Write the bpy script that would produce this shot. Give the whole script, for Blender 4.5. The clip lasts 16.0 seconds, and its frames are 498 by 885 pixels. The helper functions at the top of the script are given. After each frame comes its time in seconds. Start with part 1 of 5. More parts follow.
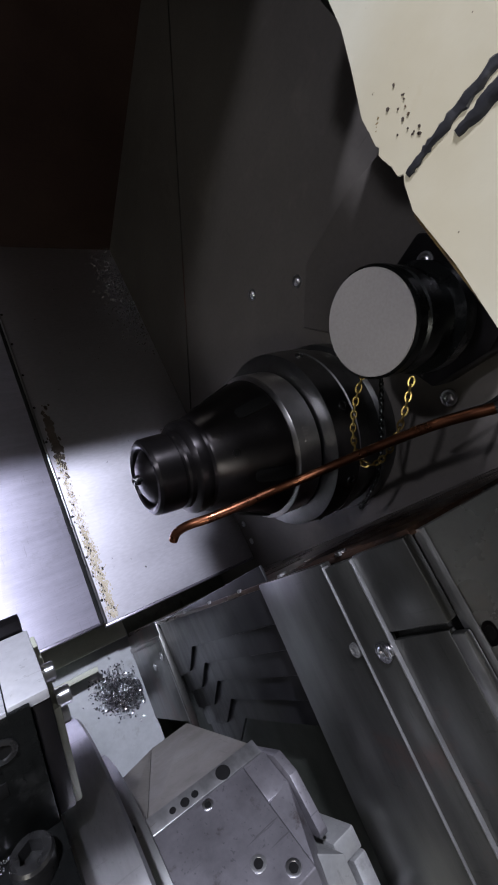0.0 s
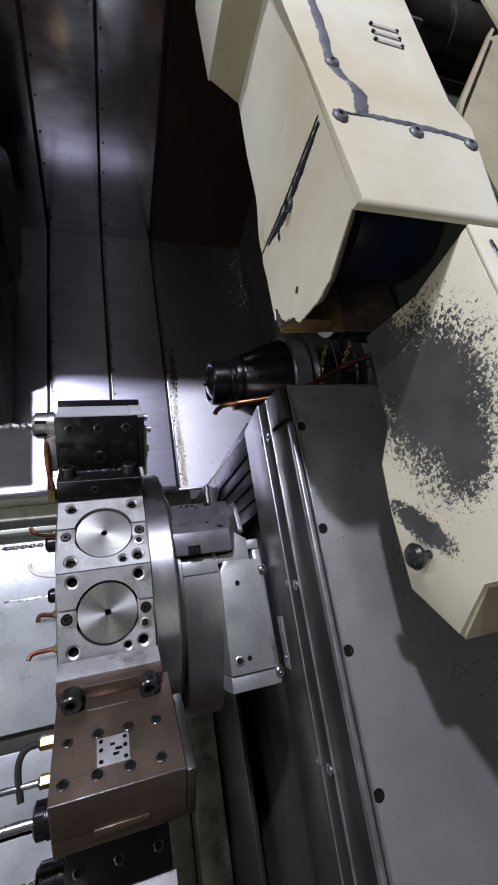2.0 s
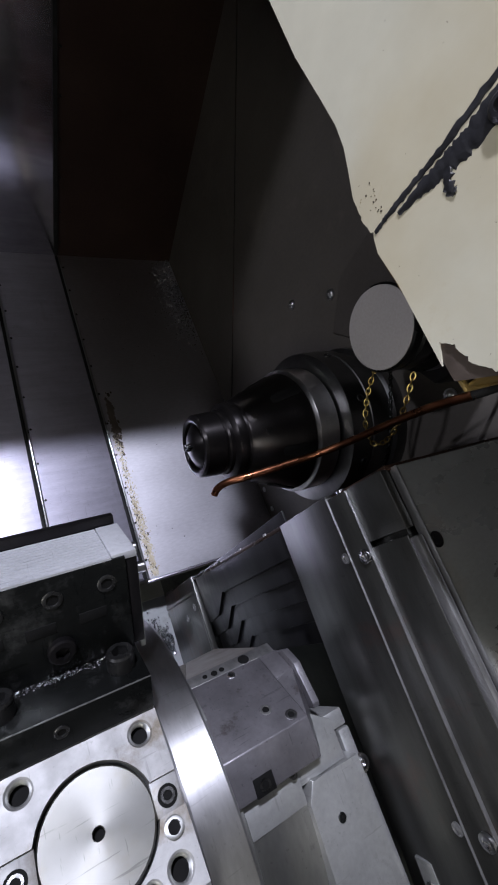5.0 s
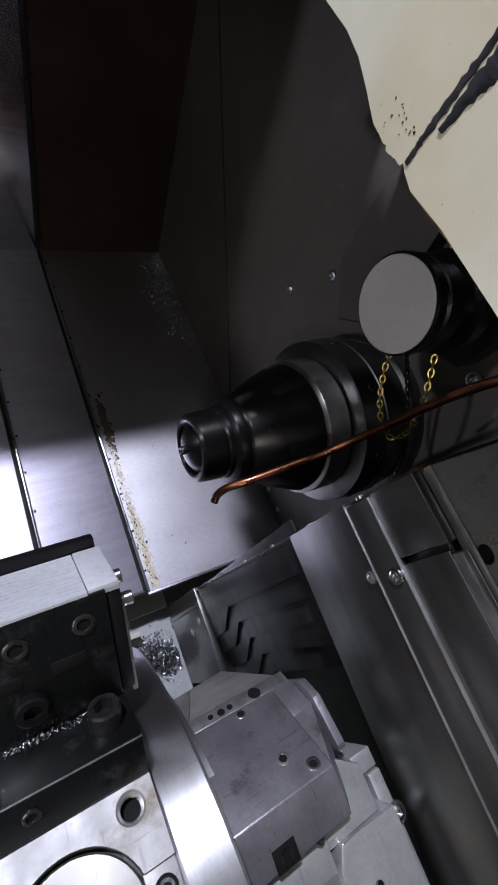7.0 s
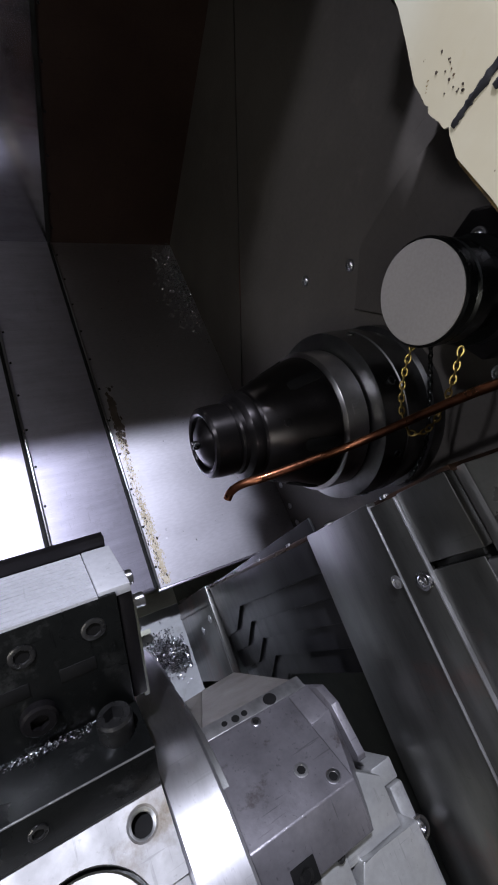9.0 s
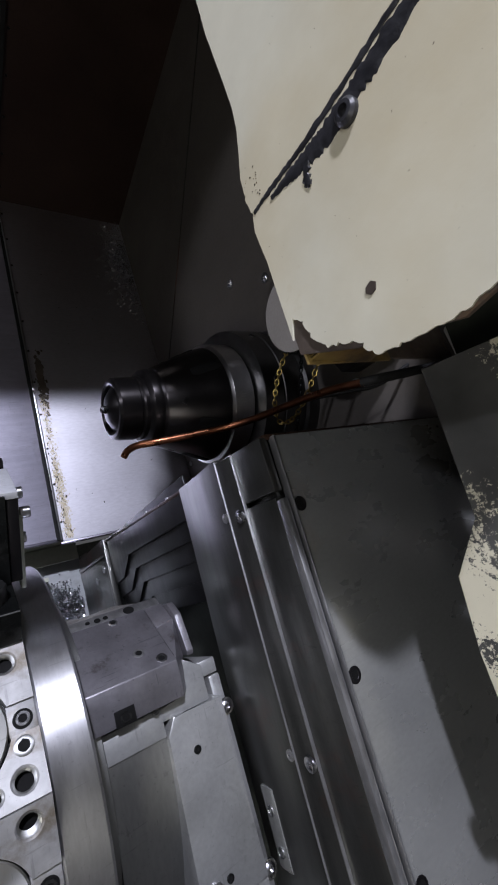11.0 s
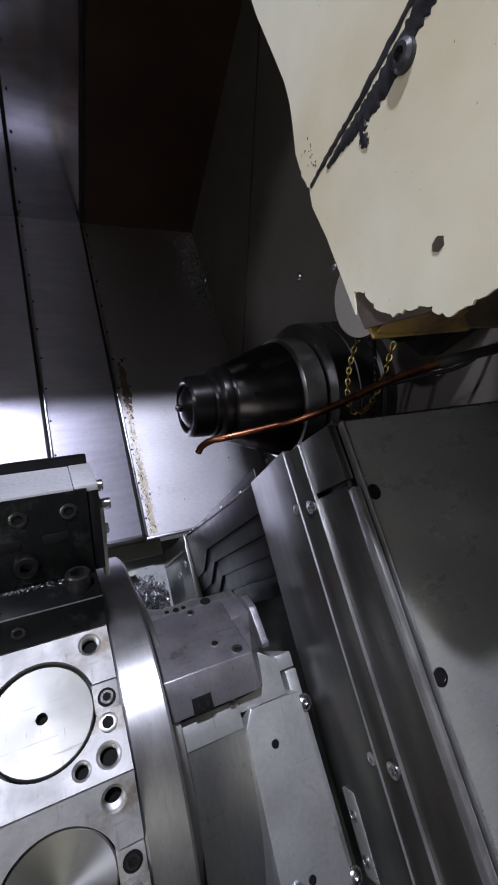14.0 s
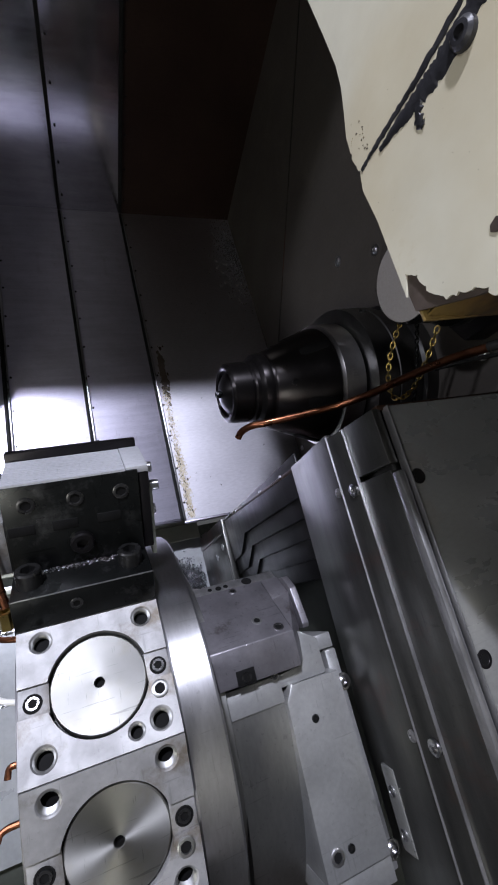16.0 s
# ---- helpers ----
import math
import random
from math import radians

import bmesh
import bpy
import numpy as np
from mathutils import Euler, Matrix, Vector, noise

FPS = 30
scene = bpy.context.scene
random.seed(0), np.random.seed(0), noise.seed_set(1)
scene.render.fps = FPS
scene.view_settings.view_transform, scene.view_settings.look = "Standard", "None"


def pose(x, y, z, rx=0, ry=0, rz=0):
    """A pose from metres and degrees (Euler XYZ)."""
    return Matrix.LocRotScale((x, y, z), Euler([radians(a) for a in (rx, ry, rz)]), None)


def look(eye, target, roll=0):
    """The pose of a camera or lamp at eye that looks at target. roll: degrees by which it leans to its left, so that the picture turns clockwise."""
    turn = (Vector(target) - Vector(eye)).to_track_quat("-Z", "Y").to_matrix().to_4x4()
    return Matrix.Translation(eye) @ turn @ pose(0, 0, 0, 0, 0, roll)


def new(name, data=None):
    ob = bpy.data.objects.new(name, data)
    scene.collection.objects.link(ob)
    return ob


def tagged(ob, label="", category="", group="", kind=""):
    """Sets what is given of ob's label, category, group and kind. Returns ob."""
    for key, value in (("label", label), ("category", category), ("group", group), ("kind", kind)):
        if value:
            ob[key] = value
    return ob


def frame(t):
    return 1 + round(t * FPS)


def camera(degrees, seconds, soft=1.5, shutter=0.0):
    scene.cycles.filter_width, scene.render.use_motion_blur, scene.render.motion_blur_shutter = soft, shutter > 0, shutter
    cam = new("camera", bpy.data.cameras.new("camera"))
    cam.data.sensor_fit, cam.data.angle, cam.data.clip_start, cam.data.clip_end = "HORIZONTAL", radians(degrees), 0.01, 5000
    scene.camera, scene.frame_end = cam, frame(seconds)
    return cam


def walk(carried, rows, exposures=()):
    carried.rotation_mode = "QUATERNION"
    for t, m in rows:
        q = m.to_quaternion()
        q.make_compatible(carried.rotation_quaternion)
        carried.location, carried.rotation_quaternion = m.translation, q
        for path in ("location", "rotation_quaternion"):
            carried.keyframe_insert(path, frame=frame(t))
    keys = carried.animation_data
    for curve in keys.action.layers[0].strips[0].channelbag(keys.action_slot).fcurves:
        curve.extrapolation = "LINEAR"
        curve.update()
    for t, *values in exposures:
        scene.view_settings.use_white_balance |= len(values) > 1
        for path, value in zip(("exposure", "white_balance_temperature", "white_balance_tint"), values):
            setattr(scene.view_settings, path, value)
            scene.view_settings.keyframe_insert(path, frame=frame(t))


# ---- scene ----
cam = camera(59.9, 16.0, 2.0)
METRES, EYE, TILT, LEAN, TURN = 1.05, 1.5, -20.5, 0.75, -36.85
ROWS = [
    (0.0, 0.0, 0.0, 0.0, 0.0, 0.0, -0.0),
    (0.5, 0.0054, -0.0612, -0.0068, 0.41, 0.65, -1.66),
    (1.0, 0.0562, -0.1536, -0.0501, 5.45, 0.26, -6.81),
    (1.5, 0.1472, -0.2523, -0.0969, 11.86, -1.38, -11.47),
    (2.0, 0.1793, -0.2915, -0.0968, 15.38, -1.98, -11.28),
    (2.5, 0.1891, -0.3101, -0.0901, 15.54, -1.57, -10.9),
    (3.0, 0.1849, -0.3177, -0.0924, 14.62, -0.51, -9.94),
    (3.5, 0.1354, -0.2788, -0.0854, 11.81, 1.22, -8.18),
    (4.0, 0.0556, -0.1734, -0.0598, 6.78, 2.08, -7.17),
    (6.5, 0.0056, -0.0544, -0.0287, 4.61, 0.73, -1.83),
    (7.0, 0.0021, -0.0426, -0.032, 4.81, 0.7, -1.36),
    (7.5, -0.0026, -0.0382, -0.0313, 5.09, 0.76, -1.33),
    (8.0, -0.0071, -0.0335, -0.0319, 5.49, 0.63, -1.42),
    (8.5, -0.0078, -0.0306, -0.0309, 5.85, 0.39, -1.54),
    (9.0, -0.0045, -0.0284, -0.032, 6.03, 0.04, -1.69),
    (9.5, -0.0065, -0.0423, -0.039, 3.4, -0.13, -3.41),
    (10.0, 0.0175, -0.0719, -0.0413, -2.04, -0.05, -9.21),
    (12.5, 0.1009, -0.128, -0.0402, -0.7, -0.53, -8.11),
    (12.7, 0.1078, -0.1292, -0.0365, -0.01, -1.05, -7.90),
    (13.0, 0.0885, -0.1347, -0.0449, 0.55, 0.62, -7.65),
    (13.5, 0.0777, -0.1155, -0.0483, 4.42, -0.72, -7.13),
    (14.0, 0.0628, -0.1059, -0.0545, 8.64, -1.45, -7.11),
    (14.5, 0.0576, -0.1116, -0.057, 10.64, -1.78, -7.14),
    (15.0, 0.0567, -0.1109, -0.0595, 11.67, -2.32, -7.12),
    (15.5, 0.0565, -0.1129, -0.0581, 12.29, -2.96, -7.21),
    (16.0, 0.0551, -0.1154, -0.0589, 12.76, -3.48, -7.28),
]
walk(cam, [(t, pose(0, 0, EYE, TILT, LEAN, TURN) @ pose(METRES * x, METRES * y, METRES * z, 90 + pitch, roll, yaw)) for t, x, y, z, yaw, pitch, roll in ROWS],
     [(0.0, 0.3), (0.5, 0.25), (1.0, -0.1), (1.5, 0.0), (3.0, 0.0), (3.5, -0.15), (4.0, -0.1), (6.5, 0.15), (9.5, 0.25), (10.0, 0.1), (12.5, 0.0), (14.0, 0.08), (16.0, 0.1)])

# ---- light ----
# the machine's own axes: u along the spindle, v up the slanted bed, n away from the bed
BED = pose(0, 0, EYE, 45, 0, 0)
world = bpy.data.worlds.new("workshop")
scene.world = world
world.use_nodes = True
world.node_tree.nodes["Background"].inputs[0].default_value = (0.93, 0.94, 1.0, 1)
world.node_tree.nodes["Background"].inputs[1].default_value = 0.08


def area_lamp(name, at, target, watts, size, size_y, colour):
    data = bpy.data.lights.new(name, "AREA")
    data.shape, data.size, data.size_y, data.energy, data.color = "RECTANGLE", size, size_y, watts, colour
    ob = new(name, data)
    ob.matrix_world = look(BED @ Vector(at), BED @ Vector(target))
    return ob


area_lamp("roof_lamp", (-0.66, 1.55, 2.36), (0.10, 0.0, -0.3), 148, 0.16, 0.10, (0.81, 0.83, 1.0))
area_lamp("roof_lamp", (-5.0, 1.225, 2.36), (0.30, 0.2, -0.3), 76, 0.30, 0.20, (0.86, 0.87, 1.0))
area_lamp("door_light", (-0.78, -0.72, 0.46), (0.25, 0.10, -0.18), 4.0, 0.36, 0.36, (1.0, 0.97, 0.90))

# ---- materials ----


def nodes_of(name):
    m = bpy.data.materials.new(name)
    m.use_nodes = True
    t = m.node_tree
    return m, t, t.nodes["Principled BSDF"]


def noise_node(t, scale, detail=4.0, stretch=(1, 1, 1), rough=0.55, shift=(0, 0, 0)):
    co = t.nodes.new("ShaderNodeTexCoord")
    mp = t.nodes.new("ShaderNodeMapping")
    mp.inputs["Scale"].default_value = stretch
    mp.inputs["Location"].default_value = shift
    n = t.nodes.new("ShaderNodeTexNoise")
    n.inputs["Scale"].default_value, n.inputs["Detail"].default_value, n.inputs["Roughness"].default_value = scale, detail, rough
    t.links.new(co.outputs["Object"], mp.inputs[0])
    t.links.new(mp.outputs[0], n.inputs["Vector"])
    return n.outputs["Fac"]


def ramp(t, fac, stops):
    r = t.nodes.new("ShaderNodeValToRGB")
    while len(r.color_ramp.elements) < len(stops):
        r.color_ramp.elements.new(0.5)
    for e, (p, c) in zip(r.color_ramp.elements, stops):
        e.position = p
        e.color = (*c, 1) if len(c) == 3 else c
    t.links.new(fac, r.inputs[0])
    return r.outputs[0]


def mixed(t, fac, a, b, mode="MIX"):
    n = t.nodes.new("ShaderNodeMix")
    n.data_type, n.blend_type = "RGBA", mode
    for sock, val in ((n.inputs[0], fac), (n.inputs[6], a), (n.inputs[7], b)):
        if isinstance(val, (int, float)):
            sock.default_value = val
        elif isinstance(val, tuple):
            sock.default_value = (*val, 1)
        else:
            t.links.new(val, sock)
    return n.outputs[2]


def bumped(t, bsdf, height, strength, distance=0.001):
    b = t.nodes.new("ShaderNodeBump")
    b.inputs["Strength"].default_value, b.inputs["Distance"].default_value = strength, distance
    t.links.new(height, b.inputs["Height"])
    t.links.new(b.outputs[0], bsdf.inputs["Normal"])


def surface(name, dark, light, rough=(0.3, 0.5), metal=1.0, scale=18.0, fine=300.0, stretch=(1, 1, 1), bump=0.15, stain=None, stain_at=(0.60, 0.72), stain_scale=9.0, aniso=0.0, scratch=0.0, smudge=0.0, spread=(0, 1, 1)):
    """A worn surface: two tones by coarse noise, fine grain in gloss and relief, stains of a second colour."""
    m, t, b = nodes_of(name)
    coarse = noise_node(t, scale, 5, stretch)
    grain = noise_node(t, fine, 3, stretch)
    col = ramp(t, coarse, [(0.3, dark), (0.7, light)])
    col = mixed(t, 0.2, col, ramp(t, grain, [(0.3, (0.45, 0.45, 0.45)), (0.7, (1, 1, 1))]), "MULTIPLY")
    if stain:
        spots = ramp(t, noise_node(t, stain_scale, 8, shift=(3, 1, 2), rough=0.7), [(stain_at[0], (0, 0, 0)), (stain_at[1], (1, 1, 1))])
        col = mixed(t, spots, col, stain)
    if smudge:
        film = ramp(t, noise_node(t, scale * 0.45 + 3, 7, shift=(7, 2, 9), rough=0.65), [(0.34, (1 - smudge,) * 3), (0.66, (1, 1, 1))])
        col = mixed(t, 1.0, col, film, "MULTIPLY")
    if scratch:
        for way, off in (((3, 60, 60), (1, 1, 4)), ((60, 4, 60), (5, 2, 2)), ((45, 45, 4), (3, 8, 1))):
            lines = ramp(t, noise_node(t, 7, 3, way, 0.6, off), [(0.655, (0, 0, 0)), (0.69, (scratch,) * 3)])
            col = mixed(t, lines, col, tuple(min(1.0, 0.45 * c) for c in dark))
    t.links.new(col, b.inputs["Base Color"])
    b.inputs["Metallic"].default_value = metal
    g = ramp(t, noise_node(t, scale * 2.3, 6, stretch, shift=(1, 5, 2)), [(0.3, (rough[0],) * 3), (0.7, (rough[1],) * 3)])
    t.links.new(g, b.inputs["Roughness"])
    if aniso:
        across = t.nodes.new("ShaderNodeVectorTransform")
        across.vector_type, across.convert_from, across.convert_to = "VECTOR", "OBJECT", "WORLD"
        across.inputs[0].default_value = spread
        t.links.new(across.outputs[0], b.inputs["Tangent"])
        b.inputs["Anisotropic"].default_value = aniso
    bumped(t, b, grain, bump)
    return m


def painted(name, paint, under, amount, scale=60.0, soft=0.02, rough=0.45, side=None, oval=None, dirt=None):
    """Paint chipped down to what lies under it. side: a plane (normal, offset, gain) towards which the paint is worn away."""
    m, t, b = nodes_of(name)
    grain = noise_node(t, 220, 3)
    tone = mixed(t, 0.5, paint, ramp(t, noise_node(t, 14, 6), [(0.3, tuple(0.72 * c for c in paint)), (0.65, paint)]))
    if dirt:
        for size, low, high, much in ((5, 0.52, 0.75, 0.55), (38, 0.66, 0.78, 0.5)):
            veil = ramp(t, noise_node(t, size, 6, shift=(4, 4, size)), [(low, (0, 0, 0)), (high, (much,) * 3)])
            tone = mixed(t, veil, tone, dirt)
        specks = ramp(t, noise_node(t, 420, 2, shift=(1, 2, 3)), [(0.745, (0, 0, 0)), (0.765, (0.8,) * 3)])
        tone = mixed(t, specks, tone, under)
    spots = noise_node(t, scale, 7, rough=0.75, shift=(2, 7, 4))
    if side:
        co = t.nodes.new("ShaderNodeTexCoord")
        total = None
        for normal, offset, gain in side:
            dot = t.nodes.new("ShaderNodeVectorMath")
            dot.operation = "DOT_PRODUCT"
            dot.inputs[1].default_value = normal
            t.links.new(co.outputs["Object"], dot.inputs[0])
            lin = t.nodes.new("ShaderNodeMath")
            lin.operation, lin.use_clamp = "MULTIPLY_ADD", False
            lin.inputs[1].default_value, lin.inputs[2].default_value = gain, -gain * offset
            t.links.new(dot.outputs["Value"], lin.inputs[0])
            if total is None:
                total = lin.outputs[0]
            else:
                low = t.nodes.new("ShaderNodeMath")
                low.operation = "MINIMUM"
                t.links.new(total, low.inputs[0])
                t.links.new(lin.outputs[0], low.inputs[1])
                total = low.outputs[0]
        lim = t.nodes.new("ShaderNodeClamp")
        lim.inputs[1].default_value, lim.inputs[2].default_value = -0.6, 0.30
        t.links.new(total, lim.inputs[0])
        add = t.nodes.new("ShaderNodeMath")
        add.operation = "ADD"
        t.links.new(spots, add.inputs[0])
        t.links.new(lim.outputs[0], add.inputs[1])
        spots = add.outputs[0]
    if oval:
        best = None
        for centre, first_axis, first_size, second_axis, second_size in oval:
            co = t.nodes.new("ShaderNodeTexCoord")
            off = t.nodes.new("ShaderNodeVectorMath")
            off.operation = "SUBTRACT"
            off.inputs[1].default_value = centre
            t.links.new(co.outputs["Object"], off.inputs[0])
            both = t.nodes.new("ShaderNodeCombineXYZ")
            for slot, axis, size in ((0, first_axis, first_size), (1, second_axis, second_size)):
                dot = t.nodes.new("ShaderNodeVectorMath")
                dot.operation = "DOT_PRODUCT"
                dot.inputs[1].default_value = [c / size for c in axis]
                t.links.new(off.outputs[0], dot.inputs[0])
                t.links.new(dot.outputs["Value"], both.inputs[slot])
            far = t.nodes.new("ShaderNodeVectorMath")
            far.operation = "LENGTH"
            t.links.new(both.outputs[0], far.inputs[0])
            if best is None:
                best = far.outputs["Value"]
            else:
                low = t.nodes.new("ShaderNodeMath")
                low.operation = "MINIMUM"
                t.links.new(best, low.inputs[0])
                t.links.new(far.outputs["Value"], low.inputs[1])
                best = low.outputs[0]
        blot = t.nodes.new("ShaderNodeMath")
        blot.operation = "MULTIPLY_ADD"
        blot.inputs[1].default_value = 0.6
        t.links.new(noise_node(t, 22, 4, shift=(9, 1, 6)), blot.inputs[0])
        t.links.new(best, blot.inputs[2])
        wear = t.nodes.new("ShaderNodeMath")
        wear.operation = "MULTIPLY_ADD"
        wear.inputs[1].default_value, wear.inputs[2].default_value = -0.36, 0.63
        t.links.new(blot.outputs[0], wear.inputs[0])
        lim = t.nodes.new("ShaderNodeClamp")
        lim.inputs[1].default_value, lim.inputs[2].default_value = -0.5, 0.42
        t.links.new(wear.outputs[0], lim.inputs[0])
        add = t.nodes.new("ShaderNodeMath")
        add.operation = "ADD"
        t.links.new(spots, add.inputs[0])
        t.links.new(lim.outputs[0], add.inputs[1])
        spots = add.outputs[0]
    mask = ramp(t, spots, [(amount, (0, 0, 0)), (min(1.0, amount + soft), (1, 1, 1))])
    bare = mixed(t, 0.6, under, ramp(t, noise_node(t, 25, 6), [(0.3, tuple(0.45 * c for c in under)), (0.7, tuple(min(1, 1.5 * c) for c in under))]))
    t.links.new(mixed(t, mask, tone, bare), b.inputs["Base Color"])
    t.links.new(ramp(t, mask, [(0, (rough,) * 3), (1, (0.42,) * 3)]), b.inputs["Roughness"])
    lift = mixed(t, 0.25, mask, grain)
    inv = t.nodes.new("ShaderNodeInvert")
    t.links.new(lift, inv.inputs["Color"])
    bumped(t, b, inv.outputs[0], 0.35, 0.0008)
    return m


# violet cast in the base colour stands in for lavender reflected light
STEEL = surface("brushed_sheet_steel", (0.60, 0.585, 0.70), (0.72, 0.70, 0.82), (0.42, 0.48), 0.95, 6, 60, (1.5, 14, 14), 0.03, stain=(0.25, 0.25, 0.27), stain_at=(0.58, 0.85), stain_scale=7, scratch=0.3, smudge=0.22, aniso=0.8)
STEEL_CROSS = surface("smooth_bed_steel", (0.76, 0.75, 0.81), (0.82, 0.81, 0.87), (0.38, 0.42), 1.0, 4, 90, (1, 3, 3), 0.02, smudge=0.1)
# near-black brown puts the unlit rear's shade into the steel's colour
WALL_STEEL = surface("shade_dark_sheet_steel", (0.038, 0.021, 0.015), (0.062, 0.037, 0.027), (0.30, 0.44), 0.5, 6, 160, (1, 1, 1), 0.08, scratch=0.4)
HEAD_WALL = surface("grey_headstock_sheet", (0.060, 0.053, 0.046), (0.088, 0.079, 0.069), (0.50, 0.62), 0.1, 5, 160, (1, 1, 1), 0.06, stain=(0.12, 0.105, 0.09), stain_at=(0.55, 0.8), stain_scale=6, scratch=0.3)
REAR = surface("shaded_brushed_steel", (0.66, 0.65, 0.68), (0.84, 0.83, 0.86), (0.11, 0.17), 1.0, 5, 60, (1.5, 10, 10), 0.012, scratch=0.3, smudge=0.3, aniso=0.6)
# darkened copy of the cover steel, with the deep gap's shade in its colour
LEAF = surface("shaded_cover_steel", (0.014, 0.014, 0.016), (0.028, 0.028, 0.031), (0.28, 0.42), 0.5, 9, 160, (1, 1, 6), 0.06)
COVER = surface("dark_grey_cover_steel", (0.085, 0.086, 0.080), (0.140, 0.140, 0.132), (0.32, 0.40), 0.9, 7, 120, (1, 1, 6), 0.012, stain=(0.20, 0.075, 0.055), stain_at=(0.52, 0.82), stain_scale=5, scratch=0.25, smudge=0.25)
# the brown blotches stand in for a brown reflection on the plate
PLATE = surface("cover_plate_steel", (0.28, 0.285, 0.275), (0.34, 0.345, 0.335), (0.25, 0.31), 0.62, 6, 200, (1, 2, 1), 0.015, stain=(0.26, 0.19, 0.14), stain_at=(0.60, 0.85), stain_scale=4, scratch=0.12, smudge=0.15)
BRIGHT = surface("bright_edge_steel", (0.42, 0.42, 0.43), (0.56, 0.56, 0.58), (0.24, 0.34), 1.0, 12, 300, (1, 0.2, 1), 0.02)
GROUND = surface("ground_turret_steel", (0.29, 0.29, 0.29), (0.42, 0.42, 0.42), (0.48, 0.62), 0.5, 26, 260, (1, 1, 1), 0.10, stain=(0.16, 0.135, 0.10), stain_at=(0.53, 0.68), stain_scale=20, scratch=0.35, smudge=0.35)
def turned(name, colour, rough, aniso):
    """Face-turned steel with fine rings that spread its highlights into a bow-tie."""
    m, t, b = nodes_of(name)
    col = ramp(t, noise_node(t, 30, 5), [(0.3, tuple(0.8 * c for c in colour)), (0.7, colour)])
    veil = ramp(t, noise_node(t, 24, 6, shift=(5, 3, 1)), [(0.52, (0, 0, 0)), (0.72, (0.6,) * 3)])
    col = mixed(t, veil, col, tuple(c * k for c, k in zip(colour, (0.75, 0.66, 0.48))))
    for way in ((3, 60, 3), (60, 5, 5)):
        col = mixed(t, ramp(t, noise_node(t, 9, 3, way), [(0.66, (0, 0, 0)), (0.70, (0.5,) * 3)]), col, tuple(0.4 * c for c in colour))
    t.links.new(col, b.inputs["Base Color"])
    b.inputs["Metallic"].default_value, b.inputs["Roughness"].default_value, b.inputs["Anisotropic"].default_value = 1.0, rough, aniso
    tan = t.nodes.new("ShaderNodeTangent")
    tan.direction_type, tan.axis = "RADIAL", "Z"
    t.links.new(tan.outputs[0], b.inputs["Tangent"])
    return m


TURNED = turned("turned_steel", (0.33, 0.33, 0.315), 0.56, 0.8)
DRUM = surface("polished_ring_steel", (0.62, 0.62, 0.64), (0.76, 0.76, 0.79), (0.34, 0.40), 1.0, 7, 120, (4, 1, 1), 0.01, scratch=0.25, smudge=0.25, aniso=0.75, spread=(1, 0, 0))
DULL = surface("dull_drum_steel", (0.38, 0.385, 0.38), (0.50, 0.505, 0.50), (0.46, 0.52), 1.0, 8, 120, (3, 1, 1), 0.02, stain=(0.12, 0.122, 0.12), stain_at=(0.60, 0.75), stain_scale=18, scratch=0.3, aniso=0.6, spread=(1, 0, 0))
HOUSING = surface("grey_machined_housing", (0.31, 0.315, 0.31), (0.42, 0.425, 0.42), (0.32, 0.46), 0.6, 14, 260, (1, 1, 1), 0.08, stain=(0.09, 0.09, 0.085), stain_at=(0.56, 0.75), stain_scale=15, scratch=0.25, smudge=0.2)
EDGE = surface("bare_edge_steel", (0.20, 0.20, 0.20), (0.36, 0.36, 0.36), (0.30, 0.40), 0.8, 90, 300, (1, 0.4, 1), 0.05)
SCREW = surface("oiled_screw_steel", (0.05, 0.05, 0.05), (0.11, 0.11, 0.11), (0.24, 0.36), 0.9, 60, 400)
WEDGE = surface("brownish_ground_wedge", (0.15, 0.14, 0.122), (0.22, 0.207, 0.185), (0.34, 0.48), 0.5, 18, 260, (1, 1, 1), 0.08, stain=(0.09, 0.08, 0.065), stain_at=(0.56, 0.75), stain_scale=20, scratch=0.3)
CASTING = surface("worn_grey_block", (0.165, 0.158, 0.170), (0.27, 0.262, 0.282), (0.30, 0.46), 0.65, 26, 300, (1, 1, 1), 0.14, stain=(0.06, 0.045, 0.038), stain_at=(0.58, 0.70), stain_scale=34, scratch=0.5, smudge=0.3)
BLACK = surface("black_oxide", (0.013, 0.012, 0.013), (0.030, 0.028, 0.030), (0.27, 0.38), 0.8, 20, 300, (1, 1, 1), 0.05, stain=(0.045, 0.040, 0.032), stain_at=(0.58, 0.80), stain_scale=16, scratch=0.25)
GUNMETAL = surface("gunmetal_block", (0.011, 0.012, 0.012), (0.027, 0.029, 0.028), (0.22, 0.38), 0.75, 14, 260, (1, 1, 1), 0.10, stain=(0.11, 0.112, 0.11), stain_at=(0.56, 0.74), stain_scale=26, scratch=0.5, smudge=0.3)
BROWN = surface("bronze_brown_block", (0.110, 0.080, 0.060), (0.185, 0.138, 0.106), (0.26, 0.40), 0.7, 12, 300, (1, 1, 1), 0.08, stain=(0.11, 0.095, 0.09), stain_at=(0.55, 0.75), stain_scale=10, scratch=0.5, smudge=0.2)
FLANGE = surface("dull_flange_steel", (0.13, 0.13, 0.128), (0.24, 0.24, 0.24), (0.30, 0.36), 1.0, 14, 120, (1, 1, 1), 0.01, stain=(0.12, 0.12, 0.12), stain_at=(0.58, 0.75), stain_scale=25, scratch=0.3)
